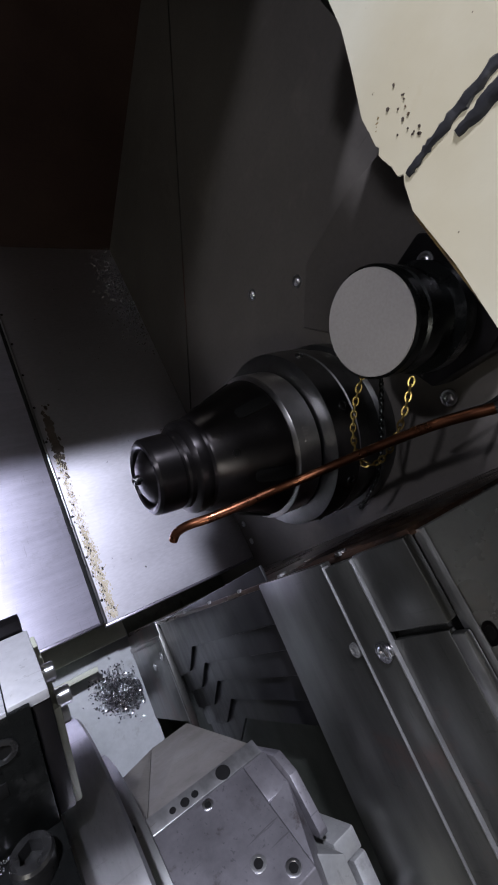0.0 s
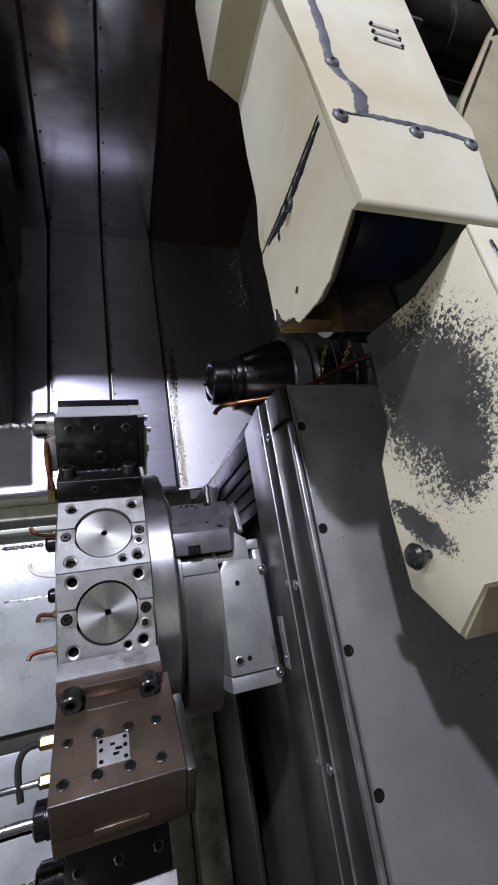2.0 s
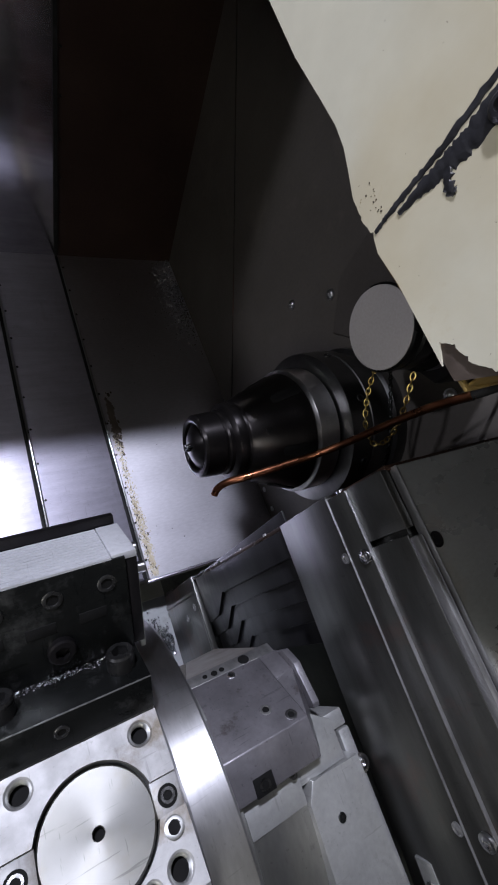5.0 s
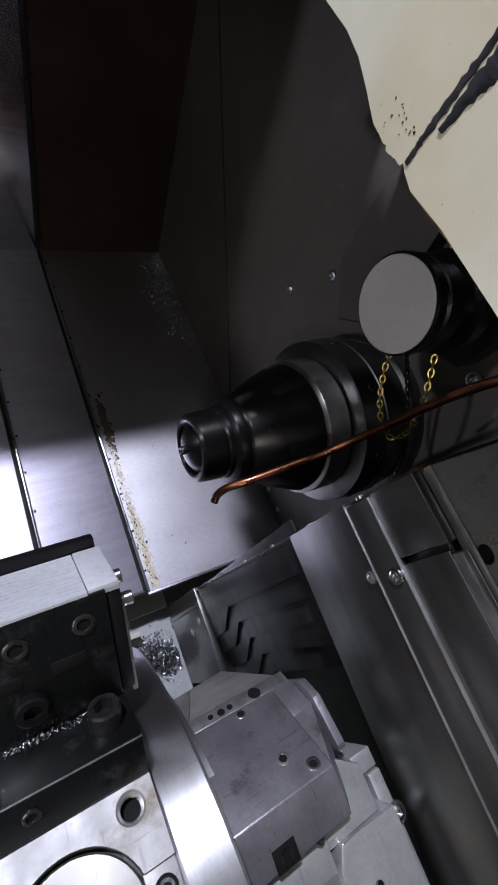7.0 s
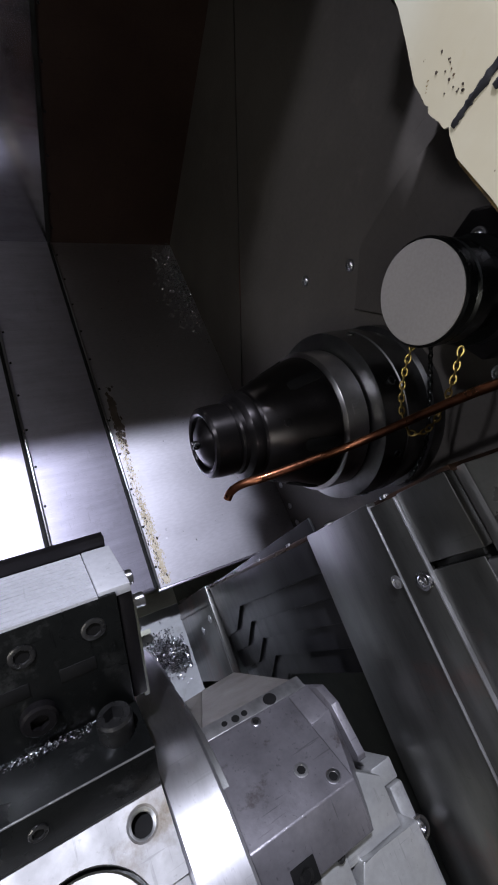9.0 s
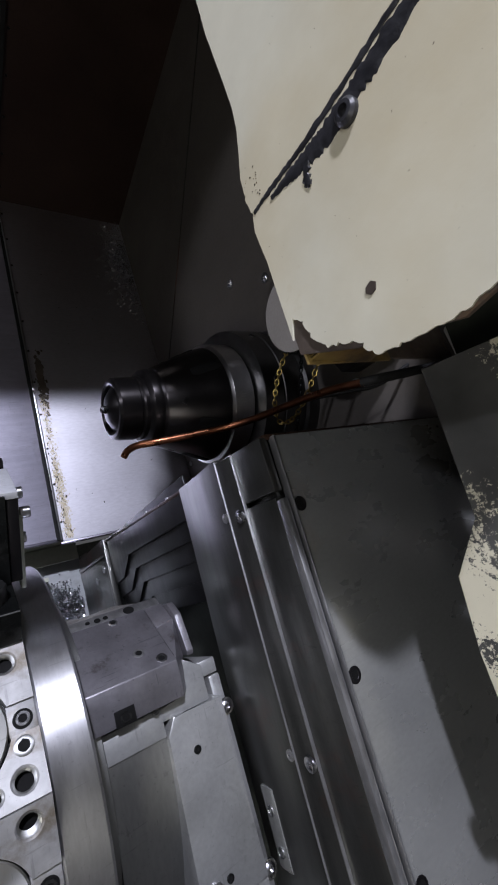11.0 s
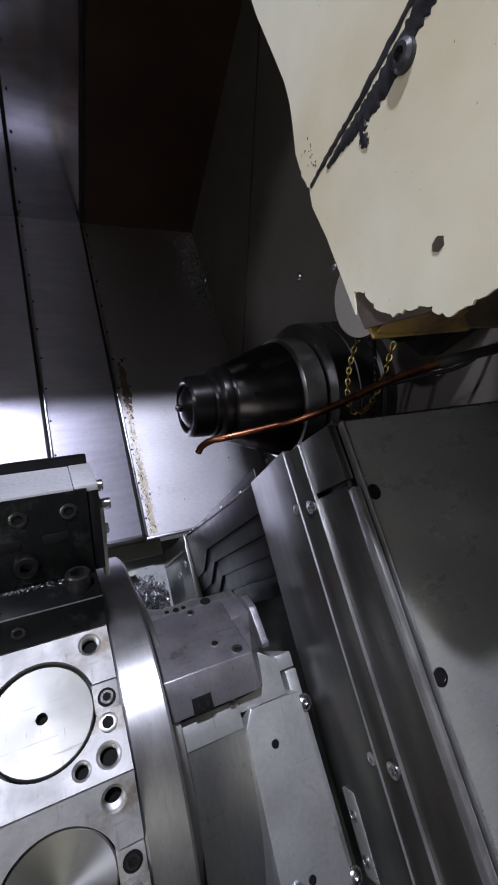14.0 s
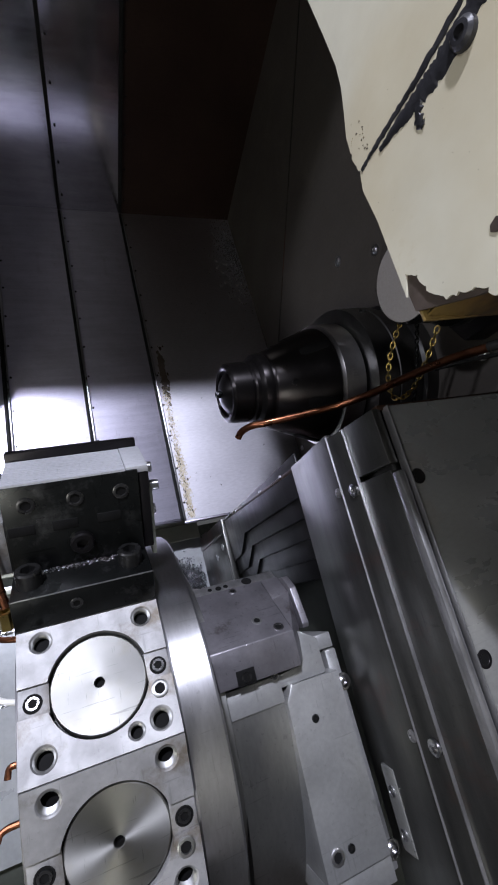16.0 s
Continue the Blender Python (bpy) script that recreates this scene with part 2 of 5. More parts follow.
RINGSTEEL = surface("chuck_band_steel", (0.55, 0.54, 0.54), (0.68, 0.67, 0.67), (0.30, 0.34), 1.0, 12, 120, (1, 1, 1), 0.005, scratch=0.15, aniso=0.8, spread=(1, 0, 0))
CONE = surface("turned_black_oxide", (0.020, 0.018, 0.019), (0.038, 0.035, 0.035), (0.28, 0.36), 0.9, 14, 120, (1, 1, 1), 0.01, stain=(0.075, 0.066, 0.052), stain_at=(0.58, 0.80), stain_scale=16, scratch=0.2, aniso=0.7, spread=(1, 0, 0))
COPPER = surface("copper_pipe", (0.17, 0.066, 0.036), (0.30, 0.12, 0.062), (0.24, 0.40), 1.0, 40, 300, (1, 1, 1), 0.08, stain=(0.11, 0.045, 0.03), stain_at=(0.55, 0.75), stain_scale=30)
BRASS = surface("brass", (0.36, 0.26, 0.08), (0.52, 0.40, 0.15), (0.25, 0.40), 1.0, 40, 300)
DISC_GREY = surface("matt_grey_cap", (0.33, 0.312, 0.30), (0.36, 0.34, 0.327), (0.55, 0.65), 0.0, 12, 400, (1, 1, 1), 0.04)
RUBBER = surface("black_rubber", (0.012, 0.012, 0.012), (0.025, 0.025, 0.025), (0.45, 0.65), 0.0, 30, 300)
SEALANT = surface("dark_sealant", (0.008, 0.008, 0.010), (0.030, 0.030, 0.034), (0.32, 0.50), 0.0, 60, 300, (1, 1, 1), 0.3)
GREEN = surface("pale_green_paint", (0.40, 0.42, 0.34), (0.52, 0.54, 0.45), (0.40, 0.55), 0.0, 14, 200, stain=(0.22, 0.21, 0.15), stain_at=(0.60, 0.75), stain_scale=16)
PAN = surface("wet_pan_steel", (0.34, 0.36, 0.37), (0.46, 0.48, 0.495), (0.26, 0.46), 0.3, 9, 120, (1, 1, 1), 0.15, stain=(0.30, 0.31, 0.30), stain_at=(0.58, 0.70), stain_scale=30)
# dark tone that stands in for shade inside covers and behind openings
PIT = surface("shade_dark_sheet", (0.045, 0.050, 0.042), (0.085, 0.092, 0.078), (0.30, 0.55), 0.3, 8, 120)
OLIVE = surface("oily_olive_sheet", (0.12, 0.128, 0.098), (0.20, 0.21, 0.165), (0.26, 0.38), 0.4, 8, 80, (4, 1, 1), 0.012, stain=(0.03, 0.03, 0.025), stain_at=(0.52, 0.66), stain_scale=8, scratch=0.4)
# rust on the rear guard's edge, a painted brown reflection on the end sheet
RUST_REFLECTION = surface("rust_and_reflection_steel", (0.035, 0.028, 0.026), (0.11, 0.062, 0.042), (0.22, 0.36), 0.75, 8, 180, (1, 4, 1), 0.06, stain=(0.02, 0.02, 0.022), stain_at=(0.5, 0.62), stain_scale=14, scratch=0.4)
RIBBED = surface("milled_rib_steel", (0.60, 0.61, 0.64), (0.70, 0.71, 0.75), (0.34, 0.44), 0.5, 14, 260, (1, 1, 1), 0.05, scratch=0.3)
REFLECTION_BROWN = surface("reflection_panel_brown", (0.026, 0.015, 0.010), (0.042, 0.026, 0.018), (0.35, 0.50), 0.0, 6, 160)
SEALGREY = surface("grey_sealant", (0.055, 0.056, 0.064), (0.13, 0.132, 0.145), (0.35, 0.55), 0.0, 60, 300, (1, 1, 1), 0.3)
CREAM = painted("cream_paint", (0.57, 0.55, 0.44), (0.10, 0.075, 0.055), 0.735, 45, 0.015, dirt=(0.40, 0.32, 0.17))
TAN = surface("soiled_cream_paint", (0.33, 0.285, 0.175), (0.44, 0.395, 0.27), (0.34, 0.55), 0.0, 6, 160, stain=(0.20, 0.155, 0.08), stain_at=(0.52, 0.66), stain_scale=3.5, smudge=0.25)
LIP = surface("yellowed_primer", (0.11, 0.055, 0.016), (0.33, 0.235, 0.07), (0.36, 0.56), 0.1, 16, 200, stain=(0.045, 0.028, 0.018), stain_at=(0.42, 0.60), stain_scale=28)
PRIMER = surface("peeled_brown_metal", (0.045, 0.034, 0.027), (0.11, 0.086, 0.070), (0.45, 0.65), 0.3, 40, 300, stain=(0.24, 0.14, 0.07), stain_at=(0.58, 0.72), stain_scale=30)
DRIVE = surface("oil_browned_steel", (0.030, 0.026, 0.018), (0.075, 0.066, 0.050), (0.30, 0.50), 0.7, 7, 160, (3, 1, 1), 0.08, stain=(0.04, 0.035, 0.03), stain_at=(0.52, 0.70), stain_scale=9, scratch=0.3)
NAVY = surface("navy_blue_enamel", (0.004, 0.006, 0.018), (0.008, 0.013, 0.040), (0.30, 0.45), 0.0, 14, 200)
WHITE = surface("white_plastic", (0.62, 0.62, 0.58), (0.72, 0.72, 0.68), (0.35, 0.5), 0.0)
YELLOWED = surface("dried_coolant_crust", (0.46, 0.39, 0.26), (0.68, 0.62, 0.48), (0.55, 0.75), 0.1, 60, 300, bump=0.4)
CHIP = surface("metal_chips", (0.05, 0.05, 0.06), (0.80, 0.80, 0.84), (0.16, 0.35), 1.0, 200, 500)
# near-black tone that stands in for the shade inside bores and slots
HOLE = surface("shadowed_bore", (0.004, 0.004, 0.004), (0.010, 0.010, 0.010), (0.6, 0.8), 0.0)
RUSTY = painted("rust_streaked_cream", (0.57, 0.545, 0.425), (0.30, 0.17, 0.06), 0.56, 11, 0.16, dirt=(0.40, 0.27, 0.11))
WORN = painted("worn_cream_paint", (0.60, 0.565, 0.43), (0.060, 0.060, 0.056), 0.66, 300, 0.03, 0.5, oval=(((0, -0.115, 0.008), (0, 1, 0), 0.078, (0, 0, 1), 0.064), ((0, -0.165, 0.022), (0, -0.93, -0.36), 0.042, (0, -0.36, 0.93), 0.030), ((0, -0.055, -0.030), (0, 1, 0), 0.064, (0, 0, 1), 0.036), ((0, -0.210, -0.055), (0, -0.69, 0.72), 0.044, (0, 0.72, 0.69), 0.013)), dirt=(0.42, 0.34, 0.18))
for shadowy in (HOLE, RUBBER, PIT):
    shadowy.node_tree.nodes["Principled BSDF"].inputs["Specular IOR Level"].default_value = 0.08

# ---- building helpers ----


def thing(name, label, category, at=(0, 0, 0), turn=0.0, group="", kind=""):
    """An empty at a place of the bed's axes, turned about the spindle's direction, that holds the parts of one thing."""
    ob = new(name)
    ob.empty_display_size = 0.02
    ob.matrix_world = BED @ Matrix.Translation(at) @ Matrix.Rotation(radians(turn), 4, "X")
    return tagged(ob, label, category, group, kind)


def part(name, bm, material, parent, label="", smooth=True):
    mesh = bpy.data.meshes.new(name)
    bmesh.ops.recalc_face_normals(bm, faces=bm.faces)
    bm.to_mesh(mesh)
    bm.free()
    mesh.materials.append(material)
    if smooth:
        for p in mesh.polygons:
            p.use_smooth = True
        mesh.set_sharp_from_angle(angle=radians(32))
    ob = new(name, mesh)
    ob.parent = parent
    return tagged(ob, label)


def solid(name, bm, material, label, category, at=(0, 0, 0), turn=0.0, group="", kind=""):
    """A thing of one mesh."""
    ob = part(name, bm, material, None)
    ob.matrix_world = BED @ Matrix.Translation(at) @ Matrix.Rotation(radians(turn), 4, "X")
    return tagged(ob, label, category, group, kind)


def fresh():
    return bmesh.new()


def box(bm, lo, hi, bevel=0.0, seg=2):
    lo, hi = Vector(lo), Vector(hi)
    made = bmesh.ops.create_cube(bm, size=1, matrix=Matrix.Translation((lo + hi) / 2) @ Matrix.Diagonal((*(hi - lo), 1)))["verts"]
    if bevel:
        edges = list({e for v in made for e in v.link_edges})
        bmesh.ops.bevel(bm, geom=edges, offset=bevel, segments=seg, affect="EDGES", profile=0.5)
    return bm


def prism(bm, outline, axis, lo, hi, bevel=0.0):
    """An outline of (a, b) pairs in the two other axes, drawn out along one axis from lo to hi."""
    k = "uvn".index(axis)
    rest = [i for i in range(3) if i != k]
    rings = []
    for level in (lo, hi):
        ring = []
        for a, b in outline:
            co = [0, 0, 0]
            co[k], co[rest[0]], co[rest[1]] = level, a, b
            ring.append(bm.verts.new(co))
        rings.append(ring)
    count = len(outline)
    faces = [bm.faces.new(rings[0]), bm.faces.new(rings[1])]
    for i in range(count):
        j = (i + 1) % count
        faces.append(bm.faces.new((rings[0][i], rings[0][j], rings[1][j], rings[1][i])))
    if bevel:
        bmesh.ops.bevel(bm, geom=list({e for f in faces for e in f.edges}), offset=bevel, segments=2, affect="EDGES", profile=0.5)
    return bm


def lathe(bm, profile, centre=(0, 0, 0), axis="u", seg=48, hexed=(), closed=False):
    """A profile of (along, radius) spun round an axis through centre. Rows named in hexed are six-sided."""
    k = "uvn".index(axis)
    rest = [i for i in range(3) if i != k]
    rows = []
    for n, (along, r) in enumerate(profile):
        if r < 1e-6:
            co = list(centre)
            co[k] += along
            rows.append([bm.verts.new(co)])
            continue
        row = []
        for s in range(seg):
            a = math.tau * s / seg
            rr = r
            if n in hexed:
                rr = r / math.cos((a + math.pi / 6) % (math.pi / 3) - math.pi / 6)
            co = list(centre)
            co[k] += along
            co[rest[0]] += rr * math.cos(a)
            co[rest[1]] += rr * math.sin(a)
            row.append(bm.verts.new(co))
        rows.append(row)
    for a, b in zip(rows, rows[1:] + (rows[:1] if closed else [])):
        for s in range(seg):
            q = (s + 1) % seg
            if len(a) == 1 and len(b) == 1:
                continue
            if len(a) == 1:
                bm.faces.new((a[0], b[s], b[q]))
            elif len(b) == 1:
                bm.faces.new((a[s], a[q], b[0]))
            else:
                bm.faces.new((a[s], a[q], b[q], b[s]))
    return bm


def pipe(bm, points, r, seg=12, smooth=3):
    """A round pipe along a smoothed line."""
    pts = [Vector(p) for p in points]
    for _ in range(smooth):
        more = [pts[0]]
        for a, b in zip(pts, pts[1:]):
            more += [a.lerp(b, 0.25), a.lerp(b, 0.75)]
        pts = more + [pts[-1]]
    rows, side = [], None
    for i, p in enumerate(pts):
        way = (pts[min(i + 1, len(pts) - 1)] - pts[max(i - 1, 0)]).normalized()
        if side is None:
            side = way.orthogonal().normalized()
        side = (side - way * side.dot(way)).normalized()
        other = way.cross(side)
        rows.append([bm.verts.new(p + r * (side * math.cos(math.tau * s / seg) + other * math.sin(math.tau * s / seg))) for s in range(seg)])
    for a, b in zip(rows, rows[1:]):
        for s in range(seg):
            q = (s + 1) % seg
            bm.faces.new((a[s], a[q], b[q], b[s]))
    bm.faces.new(rows[0])
    bm.faces.new(rows[-1])
    return bm


def smear(bm, points, width, axis, level, up, rough=0.35, seed=1, steps=10):
    """An uneven bead of filler laid along a line on the plane axis = level; up: how far it stands out."""
    rng = random.Random(seed)
    k = "uvn".index(axis)
    rest = [i for i in range(3) if i != k]
    line = []
    for (a0, b0, w0), (a1, b1, w1) in zip(points, points[1:]):
        for s in range(steps):
            f = s / steps
            line.append((a0 + (a1 - a0) * f, b0 + (b1 - b0) * f, w0 + (w1 - w0) * f))
    line.append(points[-1])
    rows = []
    for i, (a, b, w) in enumerate(line):
        p, q = line[max(i - 1, 0)], line[min(i + 1, len(line) - 1)]
        da, db = q[0] - p[0], q[1] - p[1]
        size = math.hypot(da, db) or 1
        na, nb = -db / size, da / size
        row = []
        left = width * w * (0.5 + rough * (rng.random() - 0.4))
        right = width * w * (0.5 + rough * (rng.random() - 0.4))
        for off, lift in ((-left, -0.0003), (-left * 0.6, 0.7), (0, 1.0), (right * 0.6, 0.75), (right, -0.0003)):
            co = [0, 0, 0]
            h = up * lift * (0.7 + 0.6 * rng.random()) if lift > 0 else lift * (1 if up > 0 else -1)
            co[k], co[rest[0]], co[rest[1]] = level + h, a + na * off, b + nb * off
            row.append(bm.verts.new(co))
        rows.append(row)
    for r0, r1 in zip(rows, rows[1:]):
        for s in range(4):
            bm.faces.new((r0[s], r0[s + 1], r1[s + 1], r1[s]))
    return bm


def ragged(points, depth, seed, step=0.006):
    """An outline with the stretches marked True bitten unevenly inwards and outwards."""
    rng = random.Random(seed)
    out = []
    for i, (a, b, torn) in enumerate(points):
        c, d, _ = points[(i + 1) % len(points)]
        out.append((a, b))
        if torn:
            size = math.hypot(c - a, d - b)
            count = max(1, int(size / step))
            na, nb = -(d - b) / size, (c - a) / size
            big = [rng.random() for _ in range(count // 3 + 3)]
            bite = torn if isinstance(torn, float) else depth
            for s in range(1, count):
                f = s / count
                k = s / 3
                swing = big[int(k)] * (1 - k % 1) + big[int(k) + 1] * (k % 1)
                off = bite * (0.85 * swing + 0.15 * rng.random())
                out.append((a + (c - a) * f + na * off, b + (d - b) * f + nb * off))
    return out


def cap_screw(bm, at, r, height, axis="n", sign=1, seg=24):
    """A socket head cap screw standing on a surface."""
    s = sign
    lathe(bm, [(-0.001 * s, r * 0.98), (height * 0.88 * s, r), (height * s, r * 0.9), (height * s, r * 0.52), (height * 0.45 * s, r * 0.5), (height * 0.45 * s, 0)], at, axis, seg, hexed=(3, 4))
    return bm


def button_screw(bm, at, r, axis="n", sign=1, seg=18):
    """A flat button head with a washer rim and a hexagon socket."""
    s = sign
    lathe(bm, [(-0.001 * s, r * 1.35), (0.0012 * s, r * 1.35), (0.0014 * s, r), (r * 0.35 * s, r * 0.9), (r * 0.55 * s, r * 0.6), (r * 0.58 * s, r * 0.42), (r * 0.2 * s, r * 0.4), (r * 0.2 * s, 0)], at, axis, seg, hexed=(5, 6))
    return bm


def socket_screw(parent, name, at, r, axis, sign, material, height=0.0012, label=""):
    """A low screw rim with a dark hexagon socket, flush with a surface."""
    s = sign
    head = part(name, lathe(fresh(), [(-0.0006 * s, r), (height * 0.7 * s, r), (height * s, r * 0.88), (height * s, r * 0.60), (0.0003 * s, r * 0.56)], at, axis, 18, hexed=(3, 4)), material, parent, label)
    # flat black disc gives the socket's inner shade by colour
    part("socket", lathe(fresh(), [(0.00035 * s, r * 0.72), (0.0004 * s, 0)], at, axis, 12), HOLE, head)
    return head


def bored_plate(bm, outline, holes, axis, low, top, depth, seg=24):
    """A plate with round blind holes (a, b, radius) in its top face."""
    k = "uvn".index(axis)
    rest = [i for i in range(3) if i != k]

    def vert(a, b, c):
        co = [0, 0, 0]
        co[k], co[rest[0]], co[rest[1]] = c, a, b
        return bm.verts.new(co)

    upper, lower = [vert(a, b, top) for a, b in outline], [vert(a, b, low) for a, b in outline]
    count = len(outline)
    loops = [[bm.edges.new((upper[i], upper[(i + 1) % count])) for i in range(count)]]
    for i in range(count):
        j = (i + 1) % count
        bm.faces.new((upper[i], upper[j], lower[j], lower[i]))
    bm.faces.new(lower)
    for a, b, r in holes:
        rim = [vert(a + r * math.cos(math.tau * s / seg), b + r * math.sin(math.tau * s / seg), top) for s in range(seg)]
        neck = [vert(a + (0.86 if r < 0.02 else 0.995) * r * math.cos(math.tau * s / seg), b + (0.86 if r < 0.02 else 0.995) * r * math.sin(math.tau * s / seg), top + (low - top) * 0.08) for s in range(seg)]
        base = [vert(a + (0.86 if r < 0.02 else 0.995) * r * math.cos(math.tau * s / seg), b + (0.86 if r < 0.02 else 0.995) * r * math.sin(math.tau * s / seg), top - depth if top > low else top + depth) for s in range(seg)]
        loops.append([bm.edges.new((rim[s], rim[(s + 1) % seg])) for s in range(seg)])
        for s in range(seg):
            q = (s + 1) % seg
            bm.faces.new((rim[s], rim[q], neck[q], neck[s]))
            bm.faces.new((neck[s], neck[q], base[q], base[s]))
        bm.faces.new(base)
    bmesh.ops.triangle_fill(bm, use_beauty=True, use_dissolve=False, edges=[e for loop in loops for e in loop])
    return bm


def chips(seed, count, place, size):
    """A heap of small curled metal chips; place(rng) gives each one's spot."""
    rng = random.Random(seed)
    verts, faces = [], []
    for _ in range(count):
        c = Vector(place(rng))
        turn = Euler((rng.uniform(0, 6.3), rng.uniform(0, 6.3), rng.uniform(0, 6.3))).to_matrix()
        s = size * rng.uniform(0.5, 1.5)
        base = len(verts)
        arc = rng.uniform(1.5, 5.0)
        for i in range(5):
            a = arc * i / 4
            for w in (-0.3, 0.3):
                verts.append(c + turn @ Vector((s * math.cos(a) * 0.6, s * math.sin(a) * 0.6, s * (w + 0.25 * i * 0.5))))
        for i in range(4):
            q = base + 2 * i
            faces.append((q, q + 1, q + 3, q + 2))
    mesh = bpy.data.meshes.new("chips")
    mesh.from_pydata([tuple(v) for v in verts], [], faces)
    mesh.materials.append(CHIP)
    return mesh

# ---- the machine's casing ----
BED_N = -0.735
SEAMS = [0.128 - 0.1405 * i for i in range(8)]
PITCH_UP = 0.14


def way_cover(u0, u1, step, wide=False):
    """One telescopic cover: a sheet along the slanted bed that folds up into the rear wall, with a wiper edge."""
    z = BED_N + step
    top = -0.10
    t = thing("way_cover", "wide flat steel way cover over the slanted bed, splashed with coolant" if wide else "brushed steel telescopic way cover with a dark wiper edge", "way cover", (u0, 0, z), group="telescopic way covers")
    w = u1 - u0
    v_low, v_back = 0.045 + step, 0.84 - step
    rise = top - z
    lean = PITCH_UP * rise
    part("bed_sheet", box(fresh(), (0, v_low, -0.003), (w, v_back, 0)), STEEL if not wide else STEEL_CROSS, t)
    # the wide cover's rear wall is the same steel, coloured dark for shade
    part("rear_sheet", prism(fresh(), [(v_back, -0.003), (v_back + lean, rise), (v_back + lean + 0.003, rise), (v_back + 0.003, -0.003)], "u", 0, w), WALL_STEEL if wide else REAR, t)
    part("front_lip", box(fresh(), (0, v_low - 0.004, -0.014), (w, v_low - 0.0005, -0.0005), 0.0008), STEEL, t)
    if not wide:
        bm = fresh()
        box(bm, (w - 0.004, v_low - 0.003, -0.006), (w + 0.002, v_back - 0.004, 0.0022), 0.001)
        part("wiper", bm, RUBBER, t, "black rubber wiper along the cover's edge")
        part("edge_bead", box(fresh(), (w + 0.0025, v_low - 0.003, -0.006), (w + 0.0065, v_back - 0.006, 0.0008), 0.0012), BRIGHT, t, "bright rolled edge")
        bm = fresh()
        prism(bm, [(v_back - 0.0015, 0.003), (v_back + lean - 0.0015, rise), (v_back + lean - 0.0045, rise), (v_back - 0.0045, 0.003)], "u", w - 0.004, w + 0.003)
        part("rear_wiper", bm, RUBBER, t, "black rubber wiper up the rear wall")
        rivet = fresh()
        lathe(rivet, [(-0.001, 0.0024), (0.0010, 0.0021), (0.0015, 0)], (0, 0, 0), "n", 10)
        first = part("rivet", rivet, GUNMETAL, t)
        first.location = (w + 0.010, v_low + 0.03, -0.0054)
        for i in range(1, 11):
            r = new("rivet", first.data)
            r.parent = t
            r.location = (w + 0.010, v_low + 0.03 + 0.072 * i, -0.0054)
        for i in range(8):
            r = new("rivet", first.data)
            r.parent = t
            h = 0.03 + 0.072 * i
            r.location = (w + 0.010, v_back + PITCH_UP * h + 0.0045, h)
            r.rotation_euler = (radians(82), 0, 0)
    return t


for i in range(7):
    way_cover(SEAMS[i + 1], SEAMS[i], 0.0055 * (i + 1))
way_cover(SEAMS[0] + 0.004, 0.4152, 0.0, True)

# dried coolant along the last seam
def flakes(seed, count, place, size, material):
    """Thin uneven flakes lying on the bed sheet."""
    rng = random.Random(seed)
    verts, faces = [], []
    for _ in range(count):
        u, v = place(rng)
        s, turn, base = size * rng.uniform(0.4, 1.6), rng.uniform(0, 6.3), len(verts)
        for k in range(6):
            a = turn + k * math.pi / 3
            r = s * rng.uniform(0.5, 1.2)
            verts.append((u + r * math.cos(a), v + 1.8 * r * math.sin(a), BED_N + 0.0004 + 0.0003 * rng.random()))
        faces.append(tuple(range(base, base + 6)))
    mesh = bpy.data.meshes.new("flakes")
    mesh.from_pydata(verts, [], faces)
    mesh.materials.append(material)
    return mesh


crust = new("coolant_crust", flakes(5, 1500, lambda r: (0.1475 + 0.0066 * r.gauss(0, 0.62), r.choice((r.uniform(0.05, 0.34), r.uniform(0.05, 0.2)))), 0.00085, YELLOWED))
crust.matrix_world = BED
tagged(crust, "yellow-brown dried coolant crust on the steel bed cover", "crust", kind="stuff")
grime = new("grime", flakes(9, 160, lambda r: (0.151 + 0.004 * r.gauss(0, 0.8), r.gauss(0.375, 0.03)), 0.0028, PRIMER))
grime.matrix_world = BED
tagged(grime, "dark brown grime on the steel bed cover", "grime", kind="stuff")
grime = new("grime", flakes(12, 170, lambda r: (0.1415 + 0.003 * r.gauss(0, 0.9) + 0.008 * r.random(), r.uniform(0.05, 0.36)), 0.0011, RUBBER))
grime.matrix_world = BED
tagged(grime, "black specks of grime beside the cover's wiper", "grime", kind="stuff")

# headstock wall with its sheet seam and screws
wall = thing("wall_headstock", "dull grey sheet steel headstock wall of the machine", "wall", (0.415, 0, 0), kind="structure")
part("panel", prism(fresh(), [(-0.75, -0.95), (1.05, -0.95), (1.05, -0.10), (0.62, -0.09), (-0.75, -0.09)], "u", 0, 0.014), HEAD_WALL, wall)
part("seam_strip", prism(fresh(), [(0.885, -0.170), (0.888, -0.167), (0.355, -0.714), (0.352, -0.717)], "u", -0.0025, 0.0005), COVER, wall)
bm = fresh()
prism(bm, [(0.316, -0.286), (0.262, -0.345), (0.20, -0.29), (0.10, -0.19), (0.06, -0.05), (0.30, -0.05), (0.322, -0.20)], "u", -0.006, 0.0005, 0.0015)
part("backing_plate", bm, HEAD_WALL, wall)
for v, n in ((0.316, -0.318), (0.074, -0.232), (0.372, -0.40), (0.20, -0.17)):
    bm = fresh()
    button_screw(bm, (-0.006 if v < 0.3 else 0, v, n), 0.0062, "u", -1)
    part("screw", bm, BRIGHT, wall)
for v in (0.07, 0.105, 0.15, 0.20):
    bm = fresh()
    button_screw(bm, (0, v, -0.715), 0.0042, "u", -1)
    part("screw", bm, BRIGHT, wall)

